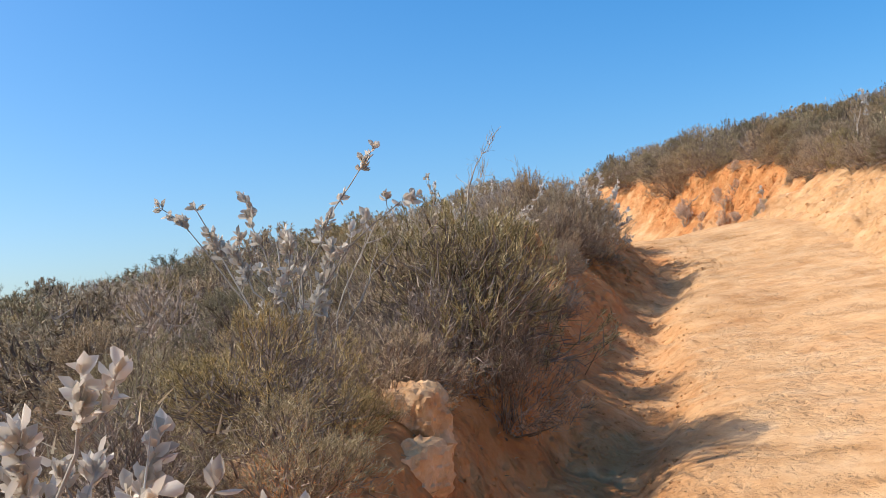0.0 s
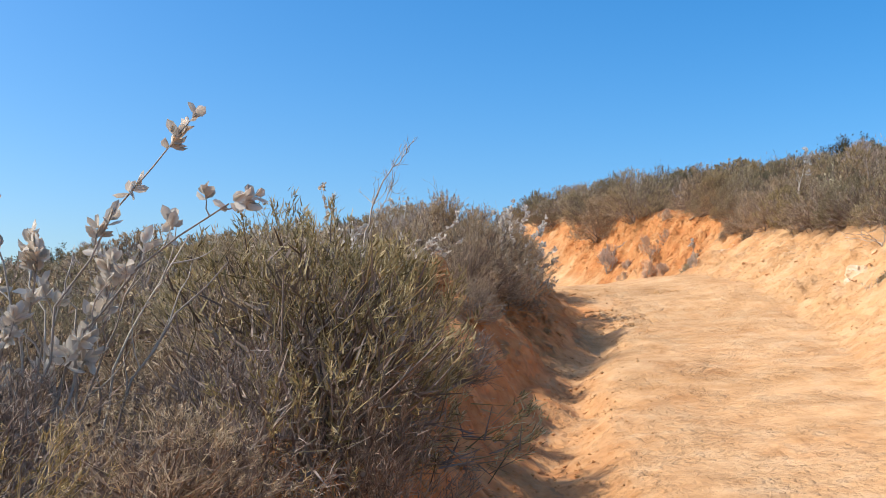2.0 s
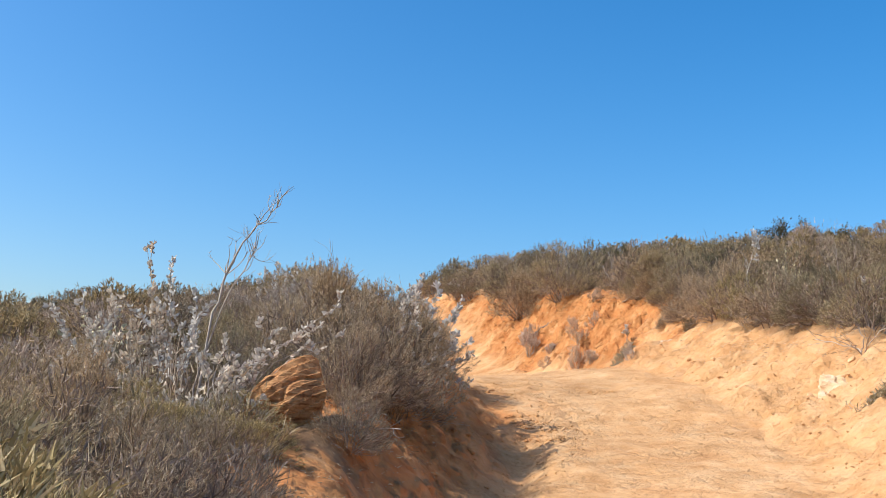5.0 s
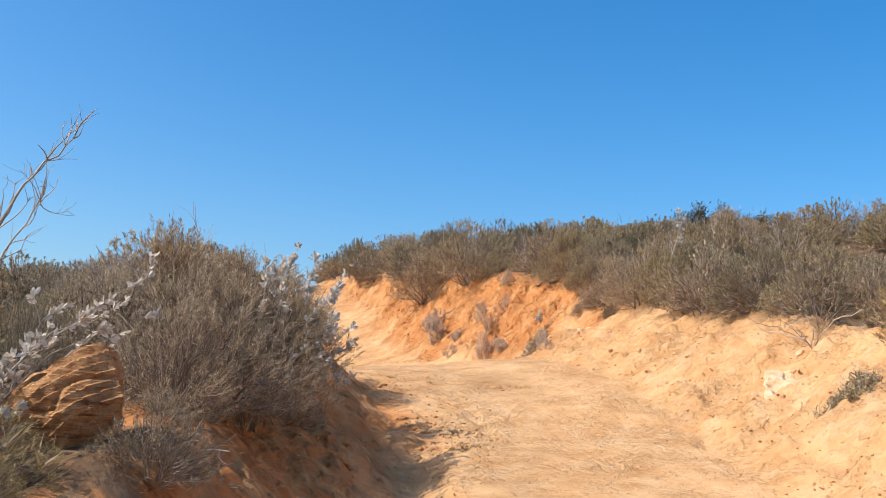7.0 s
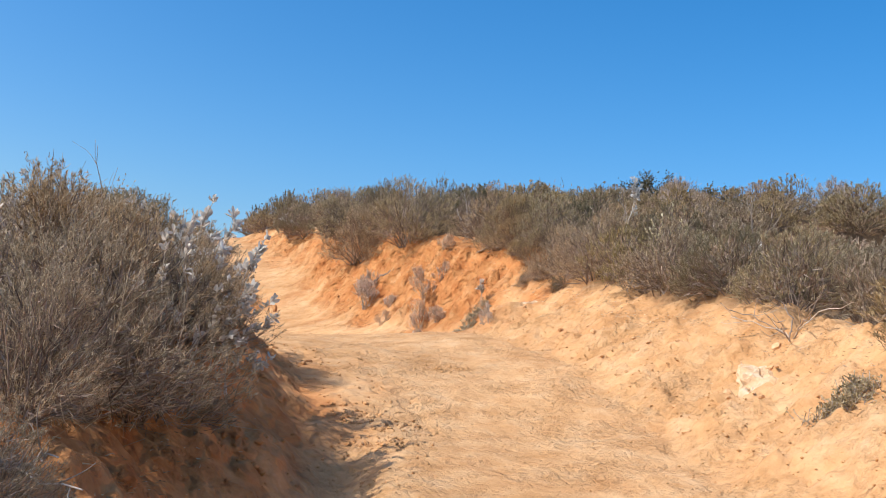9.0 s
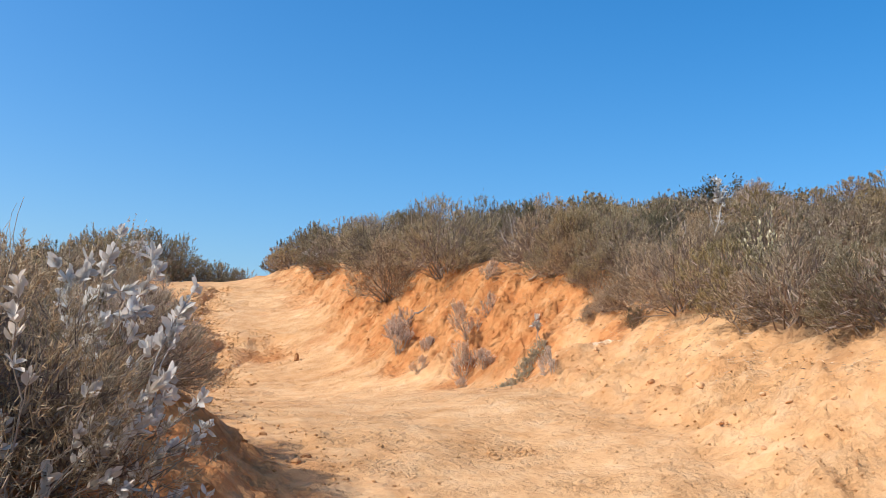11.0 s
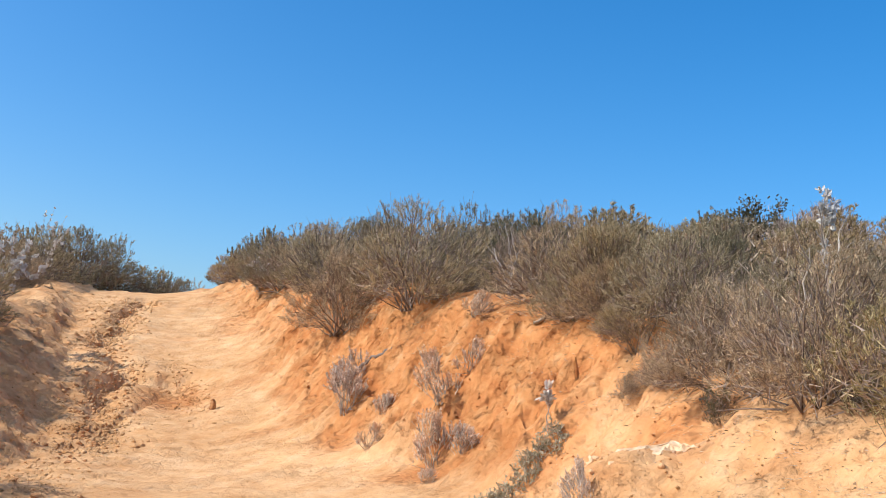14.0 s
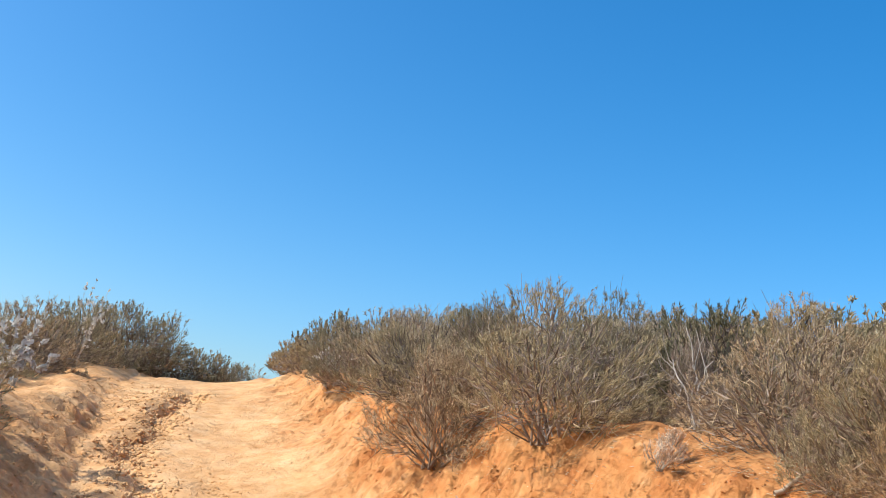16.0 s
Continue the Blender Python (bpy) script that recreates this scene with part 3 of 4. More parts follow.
def stone_mesh(seed, size, rough=0.22, detail=3, layers=0.0, tilt=(0.2, 0.1), mat=None):
    """A weathered stone: a displaced ball with facets, hollows and bedding ledges."""
    bm = bmesh.new()
    bmesh.ops.create_icosphere(bm, subdivisions=detail, radius=1.0)
    shift = Vector((seed * 3.7, seed * 1.3, seed * 2.1))
    for v in bm.verts:
        p = v.co.copy()
        box = max(abs(p.x), abs(p.y), abs(p.z)) ** 0.55
        r = 1 / box
        r *= 1 + rough * noise.fractal(p * 1.1 + shift, 1.0, 2.0, 4) + 0.35 * rough * noise.noise(p * 3.5 + shift)
        if layers:
            level = (p.z + tilt[0] * p.x + tilt[1] * p.y) * 4.5 + 0.6 * noise.noise(p * 1.4 + shift)
            step = level - math.floor(level)
            r *= 1 + layers * (step ** 3 - 0.4)
            r -= 0.05 * max(0.0, 1 - abs(noise.noise(p * 2.2 - shift)) / 0.07)
        v.co = Vector((p.x * r * size[0], p.y * r * size[1], p.z * r * size[2]))
    me = bpy.data.meshes.new("stone")
    bm.to_mesh(me)
    bm.free()
    if mat:
        me.materials.append(mat)
    return me


def plant(name, meshes, mats, label, category, m, group="", names=("wood", "foliage")):
    """A plant as an empty at its foot with its parts."""
    root = new(name)
    root.empty_display_size = 0.2
    for part_name, me, mat in zip(names, meshes, mats):
        part(part_name, me, mat, root)
    root.matrix_basis = m
    return tagged(root, label, category, group)


NEAR = dict(sprigs=430, needles=24, length=0.036, width=0.0046, sprig=0.105, fill=2600, stems=34, twigs=110)
FINE = dict(sprigs=360, needles=20, length=0.042, width=0.0075, sprig=0.105, fill=1500)
COARSE = dict(sprigs=300, needles=15, length=0.048, width=0.0120, sprig=0.105, fill=800, stems=8, twigs=26)
WITHERED = dict(loose=0.62, up=0.65, twigs=110)
BRANCHY = dict(needles=12, length=0.075, loose=0.55, twigs=220, sprigs=300)
GREEN_NEAR = [scrub(300 + i, **NEAR) for i in range(4)]
DRY_NEAR = [scrub(320 + i, **(NEAR | WITHERED)) for i in range(4)]
DEAD_NEAR = [scrub(340 + i, **(NEAR | BRANCHY)) for i in range(3)]
GREEN_SETS = [scrub(100 + i, **FINE) for i in range(5)]
DRY_SETS = [scrub(120 + i, **(FINE | WITHERED)) for i in range(4)]
DEAD_SETS = [scrub(140 + i, **(FINE | BRANCHY)) for i in range(4)]
GREEN_FAR = [scrub(200 + i, **COARSE) for i in range(6)]
DRY_FAR = [scrub(220 + i, **(COARSE | dict(loose=0.6, up=0.6))) for i in range(5)]
DEAD_FAR = [scrub(240 + i, **(COARSE | dict(needles=8, length=0.09, loose=0.55, twigs=160, width=0.009))) for i in range(4)]
SAGE_SETS = [sage(160 + i) for i in range(3)]
PAD_SET = pads(180)


def again(sets):
    return [tuple(m.copy() for m in s) for s in sets]


GREEN_TEXT, DRY_TEXT, DEAD_TEXT = "olive-green shrub with fine upright twigs on the hillside", "dry brown shrub with sparse withered leaves on the slope", "leafless grey dead shrub of tangled twigs"
KINDS = {
    "green": ("green_shrub", GREEN_SETS, (BARK, OLIVE), GREEN_TEXT, "shrub", "hillside shrubs"),
    "bright": ("green_shrub", again(GREEN_SETS[:3]), (BARK, SUNLIT), "yellowish-olive shrub with fine upright twigs", "shrub", "hillside shrubs"),
    "dark": ("dark_shrub", again(GREEN_SETS[:2]), (BARK, DARK_OLIVE), "dark olive shrub with dense small leaves", "shrub", "hillside shrubs"),
    "dry": ("dry_shrub", DRY_SETS, (BARK, DRY), DRY_TEXT, "shrub", "hillside shrubs"),
    "dead": ("dead_shrub", DEAD_SETS, (GREY, GREY), DEAD_TEXT, "shrub", "hillside shrubs"),
    "green_far": ("green_shrub", GREEN_FAR, (BARK, OLIVE), GREEN_TEXT, "shrub", "hillside shrubs"),
    "dark_far": ("dark_shrub", again(GREEN_FAR[:2]), (BARK, DARK_OLIVE), "dark olive shrub with dense small leaves", "shrub", "hillside shrubs"),
    "dry_far": ("dry_shrub", DRY_FAR, (BARK, DRY), DRY_TEXT, "shrub", "hillside shrubs"),
    "dead_far": ("dead_shrub", DEAD_FAR, (GREY, GREY), DEAD_TEXT, "shrub", "hillside shrubs"),
    "green_near": ("green_shrub", GREEN_NEAR, (BARK, OLIVE), "olive-brown shrub of dense fine twigs beside the track", "shrub", "hillside shrubs"),
    "bright_near": ("green_shrub", again(GREEN_NEAR[:3]), (BARK, SUNLIT), "yellowish-olive shrub with fine upright twigs", "shrub", "hillside shrubs"),
    "dry_near": ("dry_shrub", DRY_NEAR, (BARK, DRY), DRY_TEXT, "shrub", "hillside shrubs"),
    "dead_near": ("dead_shrub", DEAD_NEAR, (BARK, BARK), DEAD_TEXT, "shrub", "hillside shrubs"),
    "sage": ("sage_bush", SAGE_SETS, (PALE_STEM, SILVER), "silvery white-leaved sage with pale upright stems", "sage", "white sage plants"),
    "pads": ("pale_bush", [PAD_SET], (BARK, PAD), "rounded pale green bush with small fleshy leaves", "bush", "pale bushes"),
}
COUNT = {}


def grow(kind, x, y, high, wide=1.0, turn=0.0, sink=0.03, tilt=(0, 0), label=""):
    name, sets, mats, text, category, group = KINDS[kind]
    n = COUNT[kind] = COUNT.get(kind, -1) + 1
    if x > 6 and kind not in ("pads", "sage"):                 # the wind-clipped scrub on the upper slope
        high = min(high, 1.58 - 0.06 * min(max(x - 9, 0), 7) - 0.25 * float(smooth(41, 46, y)))
    z = float(ground_z(np.array([x]), np.array([y]))[0])
    m = pose(x, y, z - sink, tilt[0], tilt[1], turn) @ Matrix.Diagonal((high * wide, high * wide, high, 1))
    return plant(name, sets[n % len(sets)], mats, label or text, category, m, group)


# ---------------------------------------------------------------- scrub over both slopes
rng = np.random.default_rng(7)
taken = []


def free(x, y, r, close=0.55):
    if any((x - a) ** 2 + (y - b) ** 2 < ((r + c) * close) ** 2 for a, b, c in taken):
        return False
    taken.append((x, y, r))
    return True


def put(kind, x, y, high, wide=1.2, label=""):
    taken.append((x, y, high * wide * 0.6))
    if (x < 3.5 and y < 18.5) or (7 < x < 10 and 21 < y < 37 and kind in ("green", "dry", "dead")):
        kind += "_near"
    return grow(kind, x, y, high, wide, rng.uniform(0, 360), label=label)


# shrubs that stand out beside the track
put("bright", 0.38, 6.75, 1.42, 1.15, "large olive-green shrub leaning over the rutted bank")
put("dry", 0.1, 7.4, 1.35, 1.1, "large olive-brown shrub leaning over the rutted bank")
put("dead", 0.12, 6.1, 0.85, 1.2, "tangled grey dead shrub behind the earth block")
put("bright", 0.4, 8.0, 0.95, 1.1, "large olive-green shrub leaning over the rutted bank")
put("dry", 0.62, 9.0, 0.78, 1.2)
put("dead", 0.62, 6.5, 0.9, 0.95, "grey dead twigs hanging over the rutted bank")
put("green", 0.66, 7.1, 0.8, 0.95, "large olive-green shrub leaning over the rutted bank")
put("dead", 0.0, 8.4, 1.0, 1.2)
put("bright", -0.55, 4.7, 0.75, 1.3)
put("green", -1.15, 5.2, 0.75, 1.35)
put("dry", -0.1, 5.55, 0.62, 1.3)
put("dead", -1.0, 4.0, 0.6, 1.4)
put("green", -0.35, 3.9, 0.55, 1.3)
put("dead", -0.75, 6.0, 0.8, 1.2)
put("dead", -2.3, 5.2, 0.8, 1.3)
put("dry", -2.0, 6.9, 0.9, 1.2)
put("dead", 0.95, 9.4, 0.85, 1.1)
put("dry", 0.75, 10.3, 0.7, 1.2)
put("bright", 0.35, 11.6, 0.58, 1.5, "low yellowish-green spreading shrub before the boulder")
put("bright", 0.85, 12.25, 0.5, 1.5, "low yellowish-green spreading shrub before the boulder")
put("bright", 0.2, 12.3, 0.55, 1.5, "low yellowish-green spreading shrub before the boulder")
put("dry", 1.68, 12.65, 0.5, 1.2)
put("bright", 0.9, 11.6, 0.42, 1.6, "low yellowish-green spreading shrub before the boulder")
put("dry", 1.85, 14.6, 1.25, 1.1, "large grey-brown shrub overhanging the track's edge")
put("dry", 1.72, 13.8, 0.85, 1.0, "large grey-brown shrub overhanging the track's edge")
put("dry", 2.3, 15.3, 1.1, 1.15)
put("dry", 2.55, 16.3, 1.0, 1.2)
taken.append((0.75, 13.1, 1.1))
put("dry", 1.3, 15.6, 1.18, 1.15)
put("dry", 1.72, 15.95, 1.3, 1.1)
put("dry", 2.2, 16.2, 1.2, 1.1)
put("dry", 1.9, 20.9, 1.35, 1.15)
put("green", 1.25, 22.7, 1.35, 1.15)
put("green", 2.5, 17.2, 0.9, 1.2)
put("dry", 2.85, 18.4, 0.85, 1.2)
put("dead", 2.8, 19.4, 0.8, 1.2)
put("bright", 2.5, 25.1, 1.55, 1.0, "tall olive-green shrub above the loose earth")
put("green", 2.2, 26.2, 1.35, 1.0)
put("dry", 1.85, 28.5, 0.95, 1.0)
for x, y, high, kind in ((1.6, 30.0, 0.7, "dry"), (1.6, 33.0, 1.4, "green"), (0.6, 40.0, 1.5, "green"), (1.0, 42.0, 1.5, "dry"), (1.25, 44.6, 1.4, "green"), (1.9, 46.4, 1.5, "green"), (2.7, 47.8, 1.5, "green"), (3.5, 48.8, 1.5, "green"), (4.3, 49.3, 1.35, "green"), (5.0, 49.6, 1.15, "green"),
                         (5.7, 49.8, 0.9, "dry"), (8.4, 33.6, 1.65, "green"), (8.7, 36.0, 1.65, "dry"), (9.5, 38.0, 1.6, "green"), (8.0, 39.5, 1.4, "dry"), (9.3, 31.0, 1.5, "green"), (10.4, 33.0, 1.5, "dry")):
    put(kind, x, y, high + (0.5 if y > 40 and x < 6 else 0.3 if x < 1.5 else 0.2), 1.15)
put("dry", 1.4, 31.0, 1.35, 1.1)
for x, y, high, kind in ((1.75, 31.9, 1.15, "dry"), (1.4, 34.9, 1.1, "dead"), (1.2, 36.8, 0.9, "green"), (1.0, 38.9, 0.95, "dry"), (1.0, 41.0, 0.95, "green")):
    put(kind, x, y, high, 1.1)
put("green", 7.95, 29.5, 1.6, 1.25, "large dark-centred olive shrub on the bank's lip")
put("dry", 7.4, 31.4, 1.45, 1.2)
put("green", 7.6, 33.2, 1.55, 1.2)
put("dry", 7.7, 35.0, 1.45, 1.25)
put("green", 7.3, 38.0, 1.35, 1.3)
put("green", 7.2, 40.5, 1.1, 1.3)
put("dead", 9.15, 28.9, 1.0, 0.7)
put("dry", 9.1, 27.2, 1.35, 1.1)
put("green", 9.0, 25.7, 1.2, 1.1)
put("green", 9.2, 24.4, 1.1, 1.2)
put("dry", 8.9, 23.2, 1.1, 1.1)
put("dry", 8.75, 21.9, 1.15, 1.1)
put("bright", 8.75, 20.9, 1.05, 1.1)
put("dry", 8.8, 19.9, 1.1, 1.1)
put("green", 9.0, 18.8, 1.05, 1.15)
put("green", 9.05, 17.7, 1.1, 1.1)
put("dry", 9.1, 16.6, 1.05, 1.15)
put("green", 8.9, 15.4, 1.1, 1.2)
put("pads", 10.5, 22.85, 6.5 - ground_at(10.5, 22.85), 0.55)
put("pads", 13.4, 31.7, 1.25, 1.1)

# the edges of the scrub, close to the track
for edge, side in ((SCRUB_LEFT, -1), (SCRUB_RIGHT, 1)):
    for _ in range(700):
        y = rng.uniform(3.0, 46) if side < 0 else rng.uniform(7, 47)
        x = float(edge(y)) + side * rng.uniform(0.4, 2.3)
        high = min(1.7, 0.72 + 0.85 * rng.beta(1.6, 2.0)) * (0.8 if side < 0 and y < 12 else 1.1 if side < 0 else 0.78 if y < 26 else 1.25)
        if side < 0 and y > 27 and x > 1.0 and rng.random() < 0.75:
            continue
        if free(x, y, high * 0.6, 0.72):
            near = y < 34
            kind = str(rng.choice(["green", "dry", "dead", "dark"], p=[0.45, 0.35, 0.17, 0.03])) + ("" if near and rng.random() < 0.6 else "_far")
            if side < 0 and y < 17:
                kind = kind.replace("_far", "").replace("dark", "green") + "_near"
            grow(kind, x, y, high, rng.uniform(1.0, 1.3), rng.uniform(0, 360))

# the slopes behind
for _ in range(6000):
    if len(taken) > 410:
        break
    side = rng.choice([-1, 1])
    y = rng.uniform(2.5, 50) if side < 0 else rng.uniform(15, 48)
    x = (float(SCRUB_LEFT(y)) if side < 0 else float(SCRUB_RIGHT(y))) + side * (1.5 + 9 * rng.random() ** 1.3)
    high = (0.85 + 0.8 * rng.beta(1.6, 2.2)) * (1.05 if side < 0 else 0.74 if y < 27 else 1.2)
    if free(x, y, high * 0.6, 0.85):
        kind = str(rng.choice(["green_far", "dry_far", "dead_far", "dark_far", "sage", "pads"], p=[0.47, 0.34, 0.15, 0.02, 0.01, 0.01]))
        grow(kind, x, y, high, rng.uniform(1.1, 1.5), rng.uniform(0, 360))


def far_scrub(name, seed, count, mat, area, label):
    """Uncountable scrub farther up the hill: tufts of upright strokes."""
    rng = np.random.default_rng(seed)
    x, y = rng.uniform(area[0], area[1], count), rng.uniform(area[2], area[3], count)
    d = np.hypot(x - 3, y - 15)
    out = np.where(x < 3, SCRUB_LEFT(y) - x, x - SCRUB_RIGHT(y))
    keep = (out > 0.6) & (rng.random(count) < np.clip(d / 18, 0.25, 1))
    x, y = x[keep], y[keep]
    tufts = Strokes()
    for a, b, z in zip(x, y, ground_z(x, y)):
        far = math.hypot(a - 3, b - 12)
        k = 120 if far < 32 else 60
        high, wide = (rng.uniform(0.4, 0.8) if far < 32 else rng.uniform(0.6, 1.5)), rng.uniform(0.4, 0.8)
        d = dome(rng, k, 0.9, 0.02) * [wide, wide, high]
        p = d * rng.uniform(0, 1, (k, 1)) ** 0.45
        w = d / np.linalg.norm(d, axis=1, keepdims=True) + rng.normal(0, 0.55, (k, 3)) + [0, 0, 0.4]
        s = 1.0 if far < 32 else 1.7
        L = rng.uniform(0.07, 0.15, k) * s
        tufts.needles(p + [a, b, z - 0.05] - w * L[:, None] * 0.3, w, L, rng.uniform(0.008, 0.016, k) * s, rng)
    ob = new(name, tufts.mesh(name))
    ob.data.materials.append(mat)
    return tagged(ob, label, "scrub", kind="stuff")


far_scrub("olive_scrub", 301, 1500, OLIVE, (-22, 30, 2, 62), "olive scrub covering the dry hillside")
far_scrub("brown_scrub", 302, 1300, DRY, (-22, 30, 2, 62), "brown withered scrub covering the dry hillside")
far_scrub("grey_scrub", 303, 700, GREY, (-22, 30, 2, 62), "grey dead scrub covering the dry hillside")
far_scrub("distant_scrub", 304, 1300, DRY, (-75, 60, 45, 120), "brown scrub on the distant slope")
far_scrub("distant_olive_scrub", 305, 1000, DARK_OLIVE, (-75, 60, 45, 120), "dark olive scrub on the distant slope")


# ---------------------------------------------------------------- plants told apart beside the track
SAGE = (PALE_STEM, SILVER)
SAGE_TEXT = "silvery white-leaved sage on long bare stems"
stalk_plant("sage_bush", 401, -0.55, 2.0, [(-0.31, 1.82, 1.85), (-0.19, 1.85, 1.74), (-0.39, 1.75, 1.76), (-0.55, 2.1, 1.74), (-0.62, 1.95, 1.84), (-0.72, 1.8, 1.72), (-0.12, 1.95, 1.64), (-0.45, 2.25, 1.66)],
            SAGE, "silvery sage with large felted leaves close to the track", "sage", "white sage plants", size=0.050, leaves=7, whorls=6, twig=0.16, extra=5)
stalk_plant("sage_bush", 402, -0.62, 6.15, [(-1.40, 6.1, 2.78), (-1.18, 6.1, 2.74), (-0.90, 6.2, 2.78), (-0.64, 6.0, 2.52), (-0.59, 6.2, 2.30), (-0.10, 6.1, 3.02), (0.06, 6.1, 2.70), (-0.95, 6.0, 2.45), (-0.40, 6.2, 2.45)],
            SAGE, "tall straggling sage with silvery leaves against the sky", "sage", "white sage plants", size=0.068, leaves=7, whorls=4, twig=0.16, thick=0.008, extra=2)
for seed, x, y, tips in (
    (403, 0.10, 12.9, [(0.10, 12.95, 3.78), (0.22, 13.0, 3.55), (-0.05, 12.8, 3.5), (0.3, 12.9, 3.4), (-0.15, 13.0, 3.45), (0.05, 12.6, 3.2)]),
    (404, 0.30, 13.7, [(0.16, 13.8, 3.84), (0.40, 13.7, 3.6), (0.53, 13.65, 3.58), (0.2, 13.6, 3.5), (0.0, 13.8, 3.5)]),
    (405, 0.65, 12.6, [(0.81, 12.7, 3.05), (0.6, 12.5, 3.1), (0.9, 12.6, 2.95), (0.5, 12.7, 3.2), (0.72, 12.8, 3.25)]),
    (406, 0.75, 12.9, [(1.54, 13.1, 3.56), (1.42, 13.2, 3.42), (1.25, 13.0, 3.3), (1.1, 13.1, 3.35)]),
    (407, -0.35, 13.2, [(-0.4, 13.2, 3.5), (-0.2, 13.3, 3.4), (-0.55, 13.1, 3.35), (-0.3, 13.0, 3.3)]),
    (408, 2.50, 15.7, [(2.76, 15.8, 3.62), (2.96, 15.9, 3.50), (3.02, 16.05, 3.66), (2.5, 15.6, 4.0), (2.35, 15.5, 3.9), (2.85, 15.7, 3.3)]),
    (409, 2.65, 17.0, [(2.76, 17.17, 4.42), (2.95, 17.1, 4.22), (2.62, 17.1, 4.25), (2.85, 16.9, 4.0)]),
    (410, 2.85, 16.3, [(3.0, 16.5, 3.86), (3.08, 16.45, 3.62), (2.97, 16.05, 3.30)]),
    (417, 2.15, 34.2, [(2.5, 34.1, 6.52), (2.3, 34.0, 6.6), (2.65, 34.0, 6.40), (2.4, 34.3, 6.3), (2.1, 34.2, 6.5), (2.75, 34.2, 6.2), (2.2, 33.9, 6.25)]),
    (411, 0.9, 20.5, [(1.0, 20.5, 4.9), (0.8, 20.4, 4.8), (1.1, 20.7, 4.7), (0.7, 20.6, 4.75)]),
    (412, 1.9, 43.5, [(2.0, 43.3, 8.7), (2.3, 43.2, 8.5), (1.8, 43.4, 8.6), (2.1, 43.1, 8.3), (2.4, 43.3, 8.2)]),
    (416, 6.85, 38.8, [(6.8, 38.8, 7.5), (7.0, 38.8, 7.4), (6.7, 38.9, 7.35), (6.9, 38.6, 7.3)]),
    (413, 10.2, 37.2, [(10.2, 37.2, 8.8), (10.4, 37.2, 8.6), (10.0, 37.1, 8.6), (10.3, 37.0, 8.5)]),
):
    stalk_plant("sage_bush", seed, x, y, tips, SAGE, SAGE_TEXT, "sage", "white sage plants", size=0.050 if seed < 408 else 0.075 if seed == 409 else 0.080 if seed == 417 else 0.060, leaves=8 if seed in (409, 417) else 5, whorls=4, twig=0.2, thick=0.006, extra=10 if seed < 408 else 3)
stalk_plant("sage_sprig", 414, 2.95, 16.35, [(3.14, 16.5, 4.10), (3.10, 16.5, 4.0)], SAGE, "single white sage sprig leaning out over the track", "sage", size=0.07, leaves=7, whorls=3, twig=0.08)
stalk_plant("sage_sprig", 418, 8.1, 24.8, [(8.02, 24.75, 4.78), (8.06, 24.78, 4.70)], SAGE, "small white sage sprig on a bare stem in the bank", "sage", size=0.07, leaves=8, whorls=2, twig=0.06)
stalk_plant("sage_sprig", 415, 10.7, 24.4, [(10.62, 24.33, 6.9), (10.72, 24.35, 6.82), (10.66, 24.28, 6.75)], SAGE, "white sage sprig rising above the scrub", "sage", size=0.065, leaves=7, whorls=4, twig=0.12)

BARE = (PALE_STEM, None)
for name, seed, x, y, tips, text, thick, twig in (
    ("dead_bush", 421, 9.0, 28.6, [(8.97, 28.8, 7.0), (8.8, 28.7, 6.7), (9.2, 28.7, 6.75), (8.6, 28.5, 6.4), (9.05, 28.5, 6.6), (9.35, 28.6, 6.5)], "pale leafless bush with upright forking stems", 0.012, 0.4),
    ("dead_bush", 422, 10.05, 23.6, [(9.95, 23.6, 6.35), (10.2, 23.6, 6.3)], "pale forked dead stem in the scrub", 0.013, 0.35),
    ("dead_bush", 423, 9.35, 18.9, [(9.15, 18.8, 5.6), (9.0, 18.7, 5.3), (9.5, 18.8, 5.5)], "pale dead branches sticking out of the scrub", 0.012, 0.35),
    ("dead_bush", 424, 8.55, 17.1, [(8.0, 16.5, 3.98), (8.1, 17.5, 4.05), (8.15, 16.3, 4.1), (8.3, 17.8, 4.15), (8.5, 16.2, 4.2), (8.75, 17.6, 4.3)], "low tangle of dead branches at the foot of the scrub", 0.009, 0.3),
    ("dead_bush", 425, 9.0, 22.7, [(8.6, 22.4, 5.6), (9.0, 22.4, 5.9), (9.4, 22.6, 5.8)], "pale dead branches sticking out of the scrub", 0.010, 0.35),
    ("dead_bush", 426, 8.1, 31.6, [(7.6, 31.4, 7.2), (7.8, 31.5, 7.3), (7.5, 31.3, 6.6)], "pale dead branches sticking out of the scrub", 0.010, 0.3),
    ("dead_bush", 427, 1.75, 13.1, [(1.95, 12.7, 2.75), (2.05, 12.6, 2.65), (1.9, 12.55, 2.7)], "fallen pale twigs at the bank's edge", 0.008, 0.25),
    ("dead_bush", 429, -0.50, 6.35, [(-0.9, 6.3, 2.35), (-0.75, 6.35, 2.5), (-0.55, 6.3, 2.3), (-0.3, 6.35, 2.45), (-0.12, 6.3, 2.6), (0.02, 6.4, 2.5), (-0.4, 6.2, 2.2)], "bundle of pale bare stems among the sage", 0.008, 0.25),
    ("dead_bush", 428, 1.9, 19.6, [(1.7, 19.5, 5.2), (1.95, 19.6, 5.0), (1.5, 19.6, 4.8)], "thin bare stems rising from the scrub", 0.006, 0.3),
):
    stalk_plant(name, seed, x, y, tips, (GREY, None) if seed in (423, 424, 425, 426) else BARE, text, "dead plant", size=0, leaves=0, thick=thick, twig=twig)



